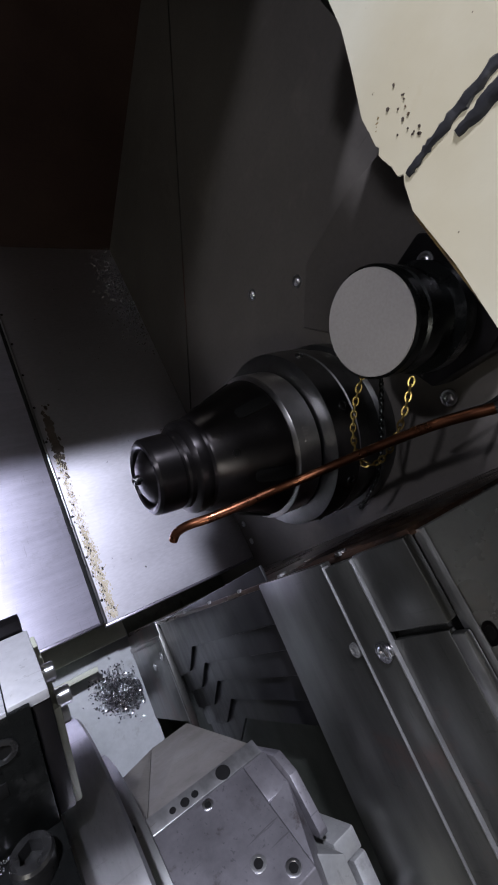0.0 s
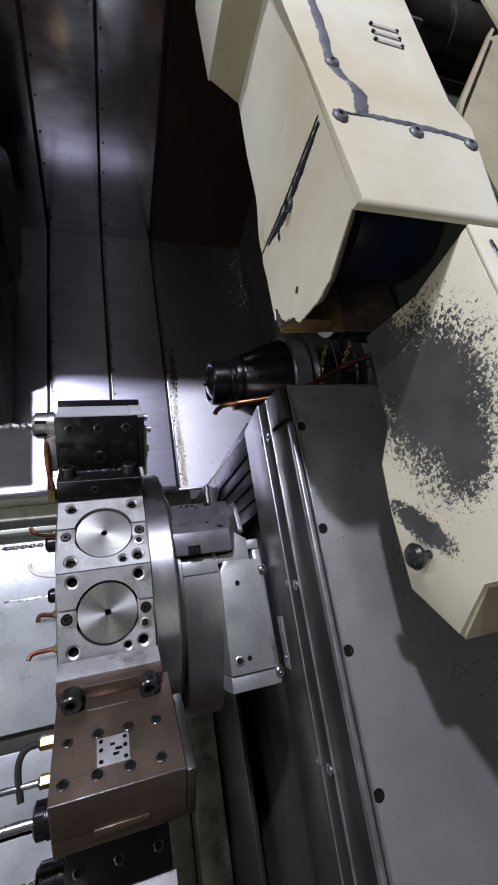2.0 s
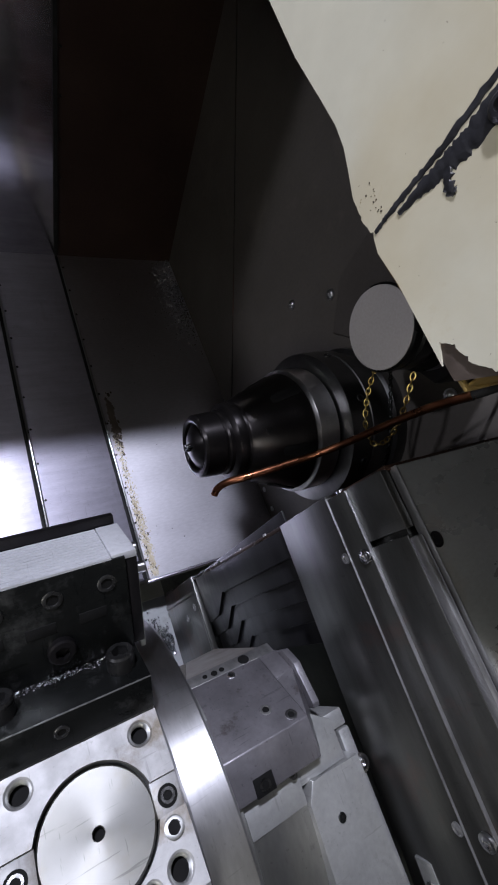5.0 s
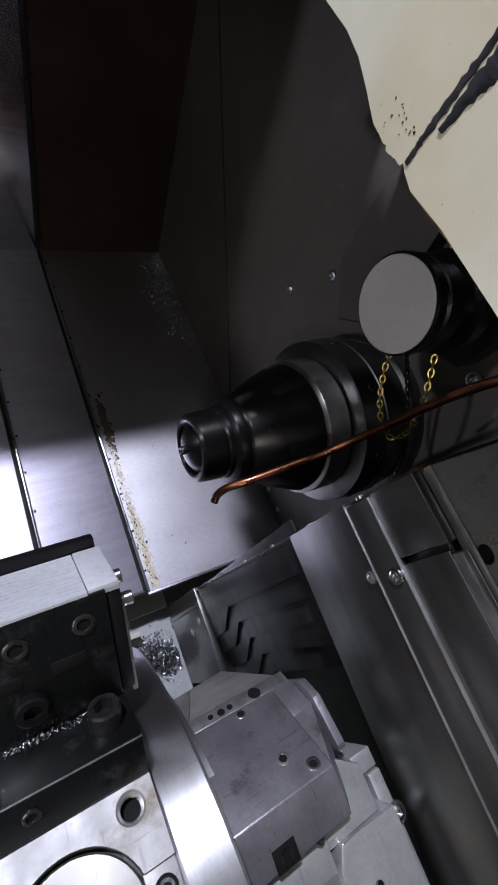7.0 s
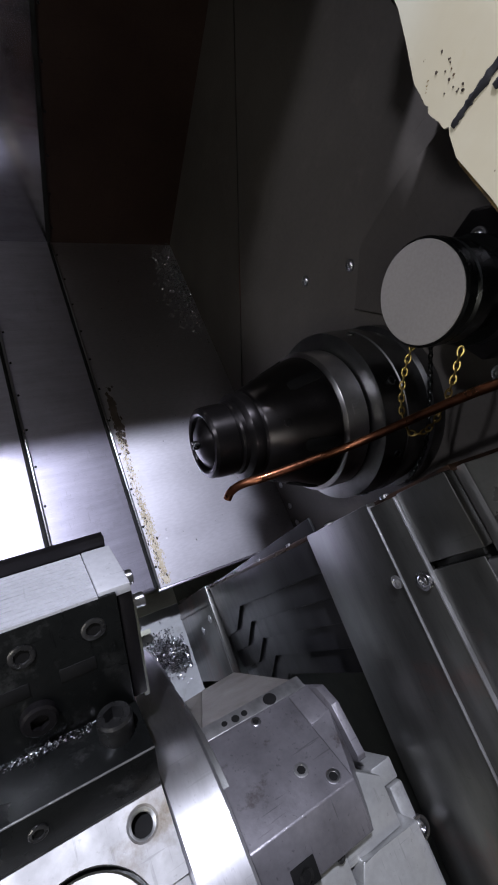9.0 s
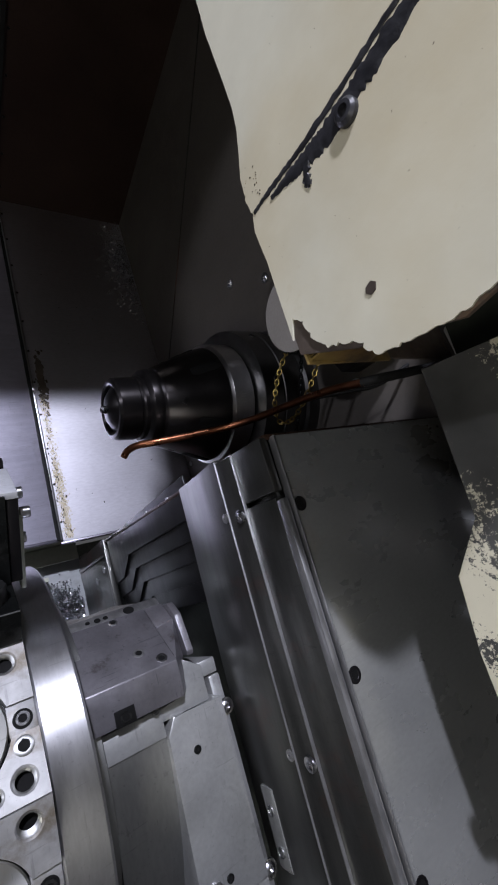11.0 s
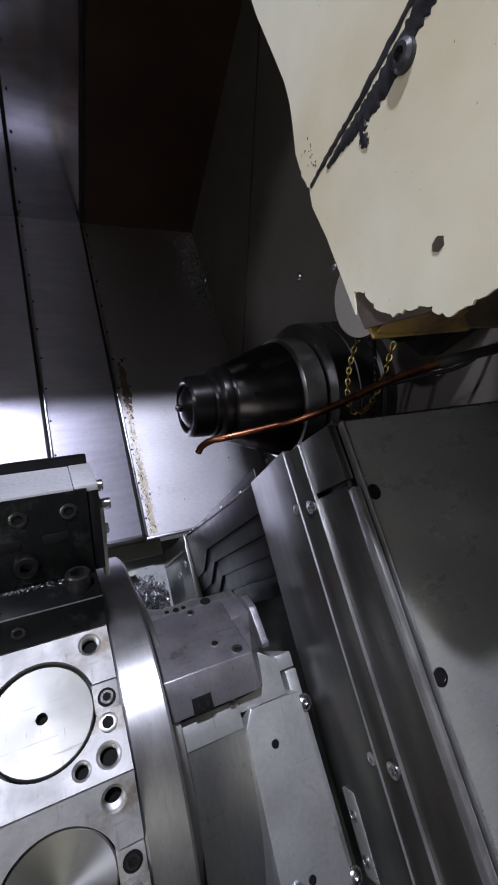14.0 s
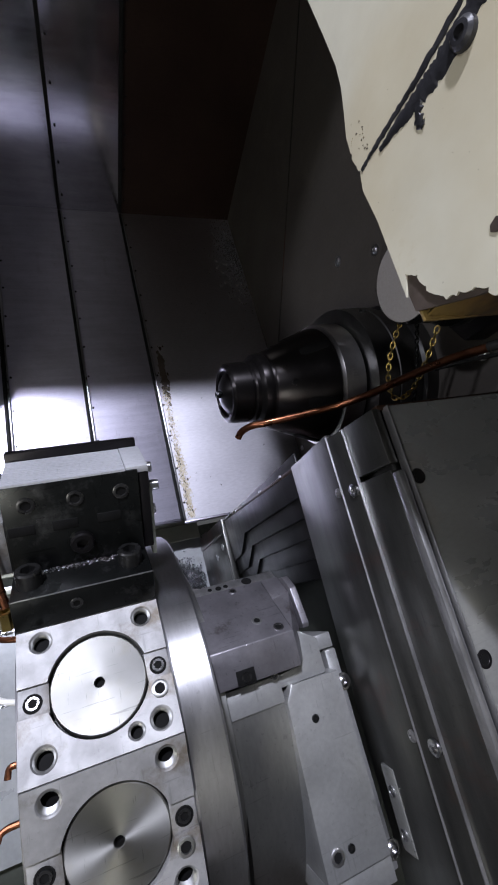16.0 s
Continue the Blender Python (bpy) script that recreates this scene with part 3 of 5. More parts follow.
# unseen level ceiling; the edge at its open top is placed to shade the bed
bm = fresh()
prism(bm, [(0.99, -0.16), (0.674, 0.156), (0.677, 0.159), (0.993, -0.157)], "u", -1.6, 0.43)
solid("ceiling", bm, WALL_STEEL, "unseen dark roof sheet placed to shade the rear of the bed", "ceiling", kind="structure")

# unseen backing, added to stop stray light leaking past the covers
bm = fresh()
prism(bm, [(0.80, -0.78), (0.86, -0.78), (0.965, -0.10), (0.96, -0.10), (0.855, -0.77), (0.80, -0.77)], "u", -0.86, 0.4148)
solid("wall_rear", bm, WALL_STEEL, "unseen backing sheet that blocks light behind the way covers", "wall", kind="structure")

# left end and the operator's side close the place
bm = fresh()
box(bm, (-0.875, -1.1, -0.95), (-0.86, 1.05, 0.10))
solid("wall_tailstock", bm, WALL_STEEL, "dull grey sheet steel end wall of the machine", "wall", kind="structure")
bm = fresh()
box(bm, (-0.86, -1.1, -0.95), (0.9, -1.085, -0.25))
solid("wall_front", bm, WALL_STEEL, "dull grey sheet steel front wall below the door", "wall", kind="structure")

# unseen upright panel at the operator's side, added to darken the slide plate's reflection
bm = fresh()
bmesh.ops.create_cube(bm, size=1, matrix=BED.inverted() @ Matrix.Translation((0.93, -0.625, 1.45)) @ Matrix.Diagonal((0.92, 0.03, 1.8, 1)))
solid("door_1", bm, REFLECTION_BROWN, "dark brown panel added out of view to darken reflections", "door", kind="structure")

# chip pan below the bed
pan = thing("chip_pan", "wet light grey steel chip pan below the bed", "pan", kind="structure")
part("back_riser", box(fresh(), (-0.86, 0.050, -0.84), (0.168, 0.058, -0.742), 0.001), GREEN, pan, "pale green painted riser")
part("ledge", box(fresh(), (-0.86, 0.018, -0.800), (0.168, 0.049, -0.792), 0.001), GREEN, pan, "pale green painted ledge")
part("floor_sheet", box(fresh(), (-0.86, -0.398, -0.826), (0.175, 0.03, -0.820), 0.001), PAN, pan)
part("floor_sheet", box(fresh(), (-0.86, -0.56, -0.832), (0.02, -0.432, -0.826), 0.001), PAN, pan)
part("floor_sheet", box(fresh(), (-0.86, -0.72, -0.845), (0.02, -0.57, -0.839), 0.001), PAN, pan)
part("dark_bottom", box(fresh(), (-0.86, -1.085, -0.95), (0.43, 0.06, -0.90)), OLIVE, pan, "oily olive bottom sheet")
# dark strip that stands in for the shaded gap between two floor sheets
part("curb", box(fresh(), (-0.86, -0.436, -0.845), (0.02, -0.396, -0.838), 0.002), PIT, pan)
part("stop_bar", box(fresh(), (-0.86, -0.012, -0.820), (0.11, -0.004, -0.786), 0.001), GREEN, pan)
part("rail", box(fresh(), (0.10, -0.80, -0.86), (0.16, -0.36, -0.80), 0.002), OLIVE, pan)
part("sump_sheet", box(fresh(), (0.021, -1.08, -0.878), (0.099, -0.36, -0.870), 0.001), OLIVE, pan, "oily olive sump sheet")
part("rail", box(fresh(), (0.165, -0.80, -0.86), (0.175, -0.36, -0.60), 0.002), COVER, pan)


def heap_spot(r):
    a, b = r.gauss(0, 0.45), r.gauss(0, 0.45)
    high = max(0.0, 1 - a * a - b * b)
    return (min(0.166, 0.134 + 0.036 * a), -0.055 + 0.034 * b - 0.25 * 0.036 * a, -0.818 + 0.022 * high * r.random())


mesh = chips(4, 1700, heap_spot, 0.0026)
heap = new("chip_heap", mesh)
heap.matrix_world = BED
tagged(heap, "heap of bright curled metal chips on the chip pan", "metal chips", kind="stuff")
mesh = chips(7, 1000, lambda r: (0.410 - abs(r.gauss(0, 0.026)), r.gauss(0.70, 0.062), BED_N + 0.001 + 0.006 * r.random()), 0.0030)
heap = new("chip_heap", mesh)
heap.matrix_world = BED
tagged(heap, "scattered metal chips stuck in the bed's corner", "metal chips", kind="stuff")
mesh = chips(9, 60, lambda r: (r.uniform(0.17, 0.40), r.uniform(0.06, 0.80), BED_N + 0.001), 0.0020)
heap = new("loose_chips", mesh)
heap.matrix_world = BED
tagged(heap, "a few loose metal chips on the bed cover", "metal chips", kind="stuff")

# ---- cover of the lower slide, beside the turret ----
SIDE = thing("slide_cover", "dark grey steel slide cover with bright edges and button screws", "machine cover", (0.16, 0, -0.1478), 2.6)
part("top_plate", box(fresh(), (0.016, -0.92, -0.006), (0.255, -0.012, 0.0), 0.0015), PLATE, SIDE)
part("edge_bead", box(fresh(), (0.0072, -0.92, -0.0100), (0.0132, -0.060, -0.0012), 0.0018, 2), EDGE, SIDE, "bare rounded edge strip")
part("edge_bead", box(fresh(), (0.0150, -0.92, -0.007), (0.0162, -0.012, 0.0012), 0.0005), EDGE, SIDE, "bright raised edge")
part("channel", box(fresh(), (0.010, -0.92, -0.05), (0.05, -0.014, -0.010)), COVER, SIDE)
part("upper_strip", prism(fresh(), [(0.0070, -0.0085), (0.001, -0.040), (0.006, -0.040), (0.012, -0.0085)], "v", -0.92, -0.058, 0.0008), COVER, SIDE)
part("end_clip", prism(fresh(), [(0.0045, -0.004), (0.001, -0.040), (0.006, -0.040), (0.012, -0.004)], "v", -0.054, -0.012, 0.001), COVER, SIDE)
part("rib", box(fresh(), (-0.0012, -0.92, -0.0412), (0.002, -0.013, -0.0398), 0.0005), EDGE, SIDE, "bright rib")
part("middle_strip", prism(fresh(), [(0.000, -0.042), (-0.004, -0.060), (0.004, -0.060), (0.006, -0.042)], "v", -0.92, -0.013, 0.0006), COVER, SIDE)
part("rib", box(fresh(), (-0.0050, -0.92, -0.0614), (0.0, -0.012, -0.0603), 0.0005), EDGE, SIDE, "bright rib")
part("side_panel", prism(fresh(), [(-0.004, -0.0615), (0.006, -0.158), (0.012, -0.158), (0.003, -0.0615)], "v", -0.92, -0.010, 0.0006), COVER, SIDE)
for v in (-0.067, -0.187, -0.309, -0.43, -0.55):
    socket_screw(SIDE, "countersunk_screw", (0.0212, v, 0.0), 0.0056, "n", 1, BLACK, 0.0005)
for v in (-0.062, -0.240, -0.417, -0.59):
    bm = fresh()
    button_screw(bm, (-0.0022, v, -0.0465), 0.0040, "u", -1)
    part("button_screw", bm, BRIGHT, SIDE, "polished button head screw")
    bm = fresh()
    button_screw(bm, (-0.0038, v + 0.003, -0.0660), 0.0030, "u", -1)
    part("button_screw", bm, EDGE, SIDE)
bm = fresh()
box(bm, (0.001, -0.335, -0.135), (0.006, -0.275, -0.118), 0.001)
part("hinge_plate", bm, PLATE, SIDE)
for v in (-0.292, -0.322):
    bm = fresh()
    button_screw(bm, (0.001, v, -0.1265), 0.003, "u", -1)
    part("button_screw", bm, BRIGHT, SIDE)
# dark box that supplies the shade behind the stepped leaves
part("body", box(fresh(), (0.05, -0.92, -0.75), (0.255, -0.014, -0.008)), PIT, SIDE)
for n in (-0.06, -0.13, -0.20, -0.27, -0.345, -0.42, -0.47):
    bm = fresh()
    button_screw(bm, (0.0125, -0.0095, n), 0.0030, "v", 1, 12)
    part("edge_screw", bm, BRIGHT, SIDE)
# the brown tone paints in a reflection along this sheet
part("end_sheet", box(fresh(), (0.010, -0.0135, -0.64), (0.255, -0.0095, -0.004), 0.0005), RUST_REFLECTION, SIDE, "end sheet coloured brown for a reflection")

# stepped slide covers in the gap below the side panel
steps = thing("slide_bellows", "dark stepped steel slide covers in a deep gap", "way cover")
part("side_plate", box(fresh(), (0.168, -0.115, -0.80), (0.176, 0.014, -0.615), 0.001), COVER, steps)
for v, n in ((-0.030, -0.640), (-0.041, -0.690)):
    bm = fresh()
    button_screw(bm, (0.168, v, n), 0.0042, "u", -1)
    part("screw", bm, BRIGHT, steps)
part("guide_strip", box(fresh(), (0.164, -0.14, -0.612), (0.172, -0.004, -0.604), 0.001), COVER, steps)
part("guide_strip", box(fresh(), (0.166, -0.012, -0.80), (0.173, -0.004, -0.616), 0.001), COVER, steps)
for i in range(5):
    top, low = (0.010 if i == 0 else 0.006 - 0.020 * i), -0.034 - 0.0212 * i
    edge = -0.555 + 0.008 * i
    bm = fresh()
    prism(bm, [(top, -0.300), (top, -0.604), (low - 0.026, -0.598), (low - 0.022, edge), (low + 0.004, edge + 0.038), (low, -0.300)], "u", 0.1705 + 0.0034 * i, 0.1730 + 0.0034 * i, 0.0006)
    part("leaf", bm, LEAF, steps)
# ---- spindle and what hangs round it ----
AXIS = (0.139, -0.402)
chuck = thing("collet_chuck", "black collet chuck with a polished steel band on the spindle", "chuck", (0, *AXIS))
part("nose_cap", lathe(fresh(), [(0.1420, 0.0014), (0.1420, 0.0046), (0.1435, 0.0052), (0.1455, 0.0052), (0.1460, 0.0100), (0.1490, 0.0190), (0.1540, 0.0262), (0.1560, 0.0280), (0.1560, 0.0298), (0.1520, 0.0308), (0.1505, 0.0335), (0.1512, 0.0368), (0.1540, 0.0396), (0.160, 0.0404), (0.178, 0.0410), (0.1795, 0.0398), (0.182, 0.0398), (0.184, 0.0420), (0.190, 0.0424)], (0, 0, 0), "u", 64), CONE, chuck)
part("centre_pin", lathe(fresh(), [(0.1425, 0), (0.1425, 0.0015), (0.1400, 0.0018), (0.1395, 0.0040), (0.1430, 0.0050)], (0, 0, 0), "u", 24), GUNMETAL, chuck, "small hollow centre pin")
bm = fresh()
box(bm, (0.1400, -0.0045, 0.0035), (0.1480, -0.0010, 0.0085), 0.0008)
part("key", bm, GUNMETAL, chuck)
part("cone", lathe(fresh(), [(0.188, 0.040), (0.1895, 0.0460), (0.1925, 0.0495), (0.197, 0.0508), (0.2015, 0.0510), (0.2045, 0.0500), (0.2075, 0.0508), (0.2095, 0.0530), (0.240, 0.0648), (0.266, 0.0750), (0.2800, 0.0800), (0.2840, 0.0808), (0.2860, 0.0790)], (0, 0, 0), "u", 72), CONE, chuck)
part("band", lathe(fresh(), [(0.2862, 0.060), (0.2864, 0.0835), (0.2876, 0.0858), (0.3165, 0.0862), (0.3178, 0.0850), (0.3182, 0.080)], (0, 0, 0), "u", 72), RINGSTEEL, chuck, "polished steel band")
part("groove_ring", lathe(fresh(), [(0.3180, 0.07), (0.3180, 0.0835), (0.3215, 0.0835), (0.3215, 0.08)], (0, 0, 0), "u", 72), BLACK, chuck)
part("flange", lathe(fresh(), [(0.3205, 0.08), (0.3205, 0.1000), (0.3218, 0.1055), (0.3515, 0.1075), (0.3525, 0.1055), (0.3545, 0.1055), (0.3555, 0.1075), (0.371, 0.1075), (0.3725, 0.106)], (0, 0, 0), "u", 80), FLANGE, chuck)
part("rear_ring", lathe(fresh(), [(0.3725, 0.09), (0.3725, 0.1035), (0.395, 0.1035), (0.396, 0.110), (0.4145, 0.110)], (0, 0, 0), "u", 72), FLANGE, chuck)
for i in range(8):
    a = radians(100 + 45 * i)
    s = socket_screw(chuck, "flange_screw", (0, 0, 0), 0.0052, "n", 1, SCREW)
    s.matrix_local = Matrix.Rotation(a - math.pi / 2, 4, "X") @ Matrix.Translation((0.343, 0, 0.1072))
for i in range(6):
    a = radians(75 + 60 * i)
    # black pad just above the cone, its colour standing for a slot's shade
    bm = fresh()
    prism(bm, [(-0.020, -0.004), (-0.015, -0.0075), (0.015, -0.0075), (0.020, -0.004), (0.020, 0.004), (0.015, 0.0075), (-0.015, 0.0075), (-0.020, 0.004)], "n", -0.006, 0.0006, 0.0006)
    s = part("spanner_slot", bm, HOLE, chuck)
    s.matrix_local = Matrix.Rotation(a - math.pi / 2, 4, "X") @ Matrix.Translation((0.262, 0, 0.0736)) @ Matrix.Rotation(radians(-21), 4, "Y")
for i in range(4):
    a = radians(110 + 90 * i)
    s = socket_screw(chuck, "grub_screw", (0, 0, 0), 0.0044, "n", 1, BLACK, 0.0005)
    s.matrix_local = Matrix.Rotation(a - math.pi / 2, 4, "X") @ Matrix.Translation((0.228, 0, 0.0603)) @ Matrix.Rotation(radians(-21), 4, "Y")
bm = fresh()
for k in range(5):
    box(bm, (0.297, -0.0007, 0.0), (0.3025 + 0.002 * (k % 2), 0.0007, 0.0006))
    bmesh.ops.translate(bm, verts=bm.verts[-8:], vec=(0, 0.0035 * k - 0.007, 0))
s = part("marking", bm, RINGSTEEL, chuck, "engraved marking")
s.matrix_local = Matrix.Rotation(radians(20), 4, "X") @ Matrix.Translation((0, 0, 0.0860))

# grey capped unit above the spindle
unit = thing("capped_cylinder", "black cylinder with a matt grey round cap beside the spindle", "cylinder", (0, 0.1345, -0.1805))
part("cap", lathe(fresh(), [(0.282, 0), (0.282, 0.0405), (0.2825, 0.0413), (0.2850, 0.0415)], (0, 0, 0), "u", 64), DISC_GREY, unit, "matt grey round cap")
part("collar", lathe(fresh(), [(0.2835, 0.038), (0.2832, 0.0422), (0.2850, 0.0436), (0.294, 0.0438), (0.296, 0.040), (0.299, 0.040), (0.301, 0.043), (0.318, 0.043), (0.319, 0.038), (0.34, 0.038), (0.341, 0.047), (0.356, 0.047), (0.357, 0.036), (0.409, 0.036)], (0, 0, 0), "u", 64), GUNMETAL, unit)
bm = fresh()
prism(bm, [(-0.055, 0.02), (-0.03, 0.07), (0.03, 0.075), (0.07, 0.03), (0.06, -0.04), (0.0, -0.06), (-0.05, -0.04)], "u", 0.375, 0.408, 0.003)
part("mount", bm, BLACK, unit)
bm = fresh()
button_screw(bm, (0.375, 0.045, 0.022), 0.006, "u", -1)
part("screw", bm, BRIGHT, unit)

# copper coolant pipe
bm = fresh()
pipe(bm, [(0.146, 0.066, -0.381), (0.149, 0.071, -0.374), (0.156, 0.0705, -0.358), (0.170, 0.0665, -0.345), (0.205, 0.066, -0.334), (0.240, 0.0665, -0.325), (0.265, 0.063, -0.302), (0.280, 0.058, -0.268), (0.288, 0.050, -0.222), (0.2955, 0.043, -0.186), (0.3000, 0.035, -0.160), (0.3040, 0.030, -0.145)], 0.0042, 14, 3)
solid("coolant_pipe", bm, COPPER, "bent copper coolant pipe with a flattened end below the chuck", "pipe")
bm = fresh()
pipe(bm, [(0.3030, 0.0312, -0.148), (0.3080, 0.028, -0.136), (0.34, 0.028, -0.125), (0.412, 0.035, -0.115)], 0.0046, 12, 2)
solid("coolant_hose", bm, RUBBER, "black rubber hose joined to the copper pipe", "hose")
bm = fresh()
pipe(bm, [(0.31, 0.05, -0.215), (0.34, 0.045, -0.19), (0.365, 0.04, -0.175), (0.414, 0.06, -0.16)], 0.0022, 8, 2)
solid("thin_hose", bm, RUBBER, "thin black hose behind the copper pipe", "hose")


def chain_links(name, line, size, wire, material, label):
    """A chain of separate oval links hung along a line."""
    pts = [Vector(p) for p in line]
    for _ in range(3):
        more = [pts[0]]
        for a, b in zip(pts, pts[1:]):
            more += [a.lerp(b, 0.25), a.lerp(b, 0.75)]
        pts = more + [pts[-1]]
    holder = thing(name, label, "chain")
    spots, left, gap = [], 0.0, size * 1.35
    for a, b in zip(pts, pts[1:]):
        span = (b - a).length
        while left <= span:
            spots.append((a.lerp(b, left / span), (b - a).normalized()))
            left += gap
        left -= span
    bm = fresh()
    rows = []
    for s in range(14):
        a = math.tau * s / 14
        c = Vector((size * 0.52 * math.cos(a), size * 0.92 * math.sin(a), 0))
        out = Vector((math.cos(a), math.sin(a), 0))
        rows.append([bm.verts.new(c + wire * (out * math.cos(math.tau * q / 6) + Vector((0, 0, 1)) * math.sin(math.tau * q / 6))) for q in range(6)])
    for i in range(14):
        a, b = rows[i], rows[(i + 1) % 14]
        for q in range(6):
            bm.faces.new((a[q], a[(q + 1) % 6], b[(q + 1) % 6], b[q]))
    first = part("link", bm, material, holder)
    for i, (p, way) in enumerate(spots):
        ob = first if i == 0 else new("link", first.data)
        ob.parent = holder
        m = way.to_track_quat("Y", "Z").to_matrix().to_4x4()
        ob.matrix_local = Matrix.Translation(p) @ m @ Matrix.Rotation(radians(45 + 90 * (i % 2)), 4, "Y")
    return holder


chain_links("brass_chain", [(0.303, 0.121, -0.214), (0.300, 0.100, -0.247), (0.300, 0.070, -0.274), (0.304, 0.047, -0.279), (0.309, 0.044, -0.256), (0.312, 0.062, -0.224), (0.318, 0.090, -0.195)], 0.0046, 0.0009, BRASS, "thin brass chain looped in front of the spindle")
chain_links("steel_chain", [(0.318, 0.115, -0.215), (0.340, 0.082, -0.262), (0.352, 0.045, -0.305), (0.350, 0.030, -0.33), (0.352, 0.02, -0.36)], 0.0036, 0.0009, GUNMETAL, "thin dark steel chain hanging beside the spindle")

# ---- cream sheet-metal hood ----
hood = thing("guard_hood", "chipped cream painted sheet metal hood with dark sealant seams", "machine guard")
side_line = [(-0.016, 0.0943, False), (0.295, 0.0943, False), (0.295, -0.016, False), (0.21, -0.0265, False), (0.170, -0.0280, False), (0.150, -0.0290, False), (0.136, -0.0318, False), (0.124, -0.0365, False), (0.112, -0.0420, False), (0.098, -0.0440, False), (0.085, -0.0430, False), (0.0745, -0.0470, False), (-0.005, -0.050, False), (-0.022, -0.018, False), (-0.040, 0.030, False), (-0.036, 0.055, False)]
part("side_sheet", prism(fresh(), [(a, b) for a, b, _ in side_line], "u", 0.1275, 0.1300), PRIMER, hood, "bare brown metal side sheet")
coat = [(-0.016, 0.0945, False), (0.280, 0.0945, False), (0.295, 0.0940, False), (0.295, -0.016, False), (0.21, -0.0270, False), (0.170, -0.0285, False), (0.150, -0.0296, False), (0.136, -0.0325, False), (0.124, -0.0372, False), (0.112, -0.0425, 0.0012), (0.098, -0.0445, 0.0020), (0.085, -0.0437, False), (0.0825, -0.0452, False), (0.0745, -0.0478, False), (0.0523, -0.0474, False), (0.004, -0.0505, False), (0.0145, -0.0452, 0.001), (0.0085, -0.0395, 0.002), (0.0000, -0.0376, 0.002), (-0.0108, -0.0318, 0.003), (-0.0145, -0.0243, 0.002), (-0.0185, -0.0172, 0.002), (-0.0230, -0.0119, 0.002), (-0.0285, -0.0095, 0.003), (-0.0335, 0.004, 0.002), (-0.0375, 0.030, 0.002), (-0.035, 0.052, False)]
part("paint_coat", prism(fresh(), ragged(coat, 0.011, 3, 0.0012), "u", 0.1262, 0.1274), CREAM, hood, "chipped cream paint")
bm = fresh()
# its rear end runs on out of view to block the roof lamp's streak
prism(bm, [(0.1262, -0.018), (0.262, -0.016), (0.277, 0.100), (0.278, 0.117), (0.260, 0.130), (0.285, 0.38), (0.30, 0.70), (0.0952, 0.70), (0.0952, 0.318), (0.1262, 0.280)], "n", 0.0945, 0.1005)
bmesh.ops.bevel(bm, geom=[e for e in bm.edges if all(v.co.z > 0.1 for v in e.verts)], offset=0.0058, segments=5, affect="EDGES", profile=0.5)
part("top_sheet", bm, CREAM, hood, "cream painted top sheet")
part("bottom_lip", prism(fresh(), [(0.1285, -0.012), (0.200, -0.008), (0.210, 0.075), (0.1285, 0.075)], "n", -0.0495, -0.0475, 0.0006), LIP, hood, "yellowed primer lip")
part("lip_turn", box(fresh(), (0.131, -0.010, -0.0474), (0.178, -0.0085, -0.030), 0.0005), LIP, hood, "rusty yellow lip")
# inner_wall and far_sheet: added dark sheets for the shade inside the hood
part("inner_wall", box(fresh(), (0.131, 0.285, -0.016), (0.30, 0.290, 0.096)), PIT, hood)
# brown sheet added to hide the cylinder below and stand for shade
part("inner_floor", prism(fresh(), [(0.2004, -0.006), (0.2755, -0.006), (0.2755, 0.125), (0.2110, 0.125)], "n", -0.0495, -0.0478), PRIMER, hood, "added dark sheet for the shade under the hood")
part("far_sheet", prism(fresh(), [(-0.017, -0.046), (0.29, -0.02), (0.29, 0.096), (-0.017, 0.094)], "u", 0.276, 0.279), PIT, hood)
part("step_face", prism(fresh(), [(0.1275, 0.283), (0.096, 0.320), (0.0985, 0.322), (0.130, 0.286)], "n", -0.018, 0.0943, 0.0005), TAN, hood, "soiled step face")
# lengthened likewise out of view, to keep that streak off the headstock wall
part("rear_side", prism(fresh(), [(0.320, -0.020), (0.450, -0.012), (0.470, 0.010), (0.485, 0.05), (0.70, 0.05), (0.70, 0.0943), (0.320, 0.0943)], "u", 0.0955, 0.0985, 0.0005), CREAM, hood)
part("rear_floor", prism(fresh(), [(0.099, 0.32), (0.30, 0.32), (0.30, 0.45), (0.099, 0.45)], "n", -0.019, -0.016), TAN, hood)
# filler beads along the seams
bm = fresh()
smear(bm, [(0.0775, 0.092, 0.5), (0.0760, 0.070, 0.9), (0.0740, 0.045, 1.1), (0.0730, 0.028, 1.0), (0.0722, 0.012, 1.15), (0.0740, 0.000, 1.0), (0.0768, -0.014, 0.65), (0.0788, -0.028, 0.25)], 0.0108, "u", 0.1262, -0.0008, 0.22, 11, 10)
part("sealant_bead", bm, SEALANT, hood, "dark grey sealant bead")
bm = fresh()
smear(bm, [(0.0830, 0.093, 0.6), (0.0820, 0.060, 1.0), (0.0812, 0.030, 1.0), (0.0812, 0.000, 0.9), (0.0828, -0.020, 0.9), (0.0836, -0.034, 0.8), (0.0838, -0.0430, 0.6)], 0.0042, "u", 0.1262, -0.0007, 0.4, 12, 10)
part("sealant_bead", bm, SEALANT, hood, "thin dark sealant line")
bm = fresh()
smear(bm, [(0.0725, -0.001, 1.3), (0.0670, -0.004, 1.0), (0.0625, -0.0045, 1.1), (0.0605, -0.0035, 0.4)], 0.0048, "u", 0.1262, -0.0009, 0.5, 16, 5)
part("sealant_bead", bm, SEALANT, hood, "small drip of sealant")
bm = fresh()
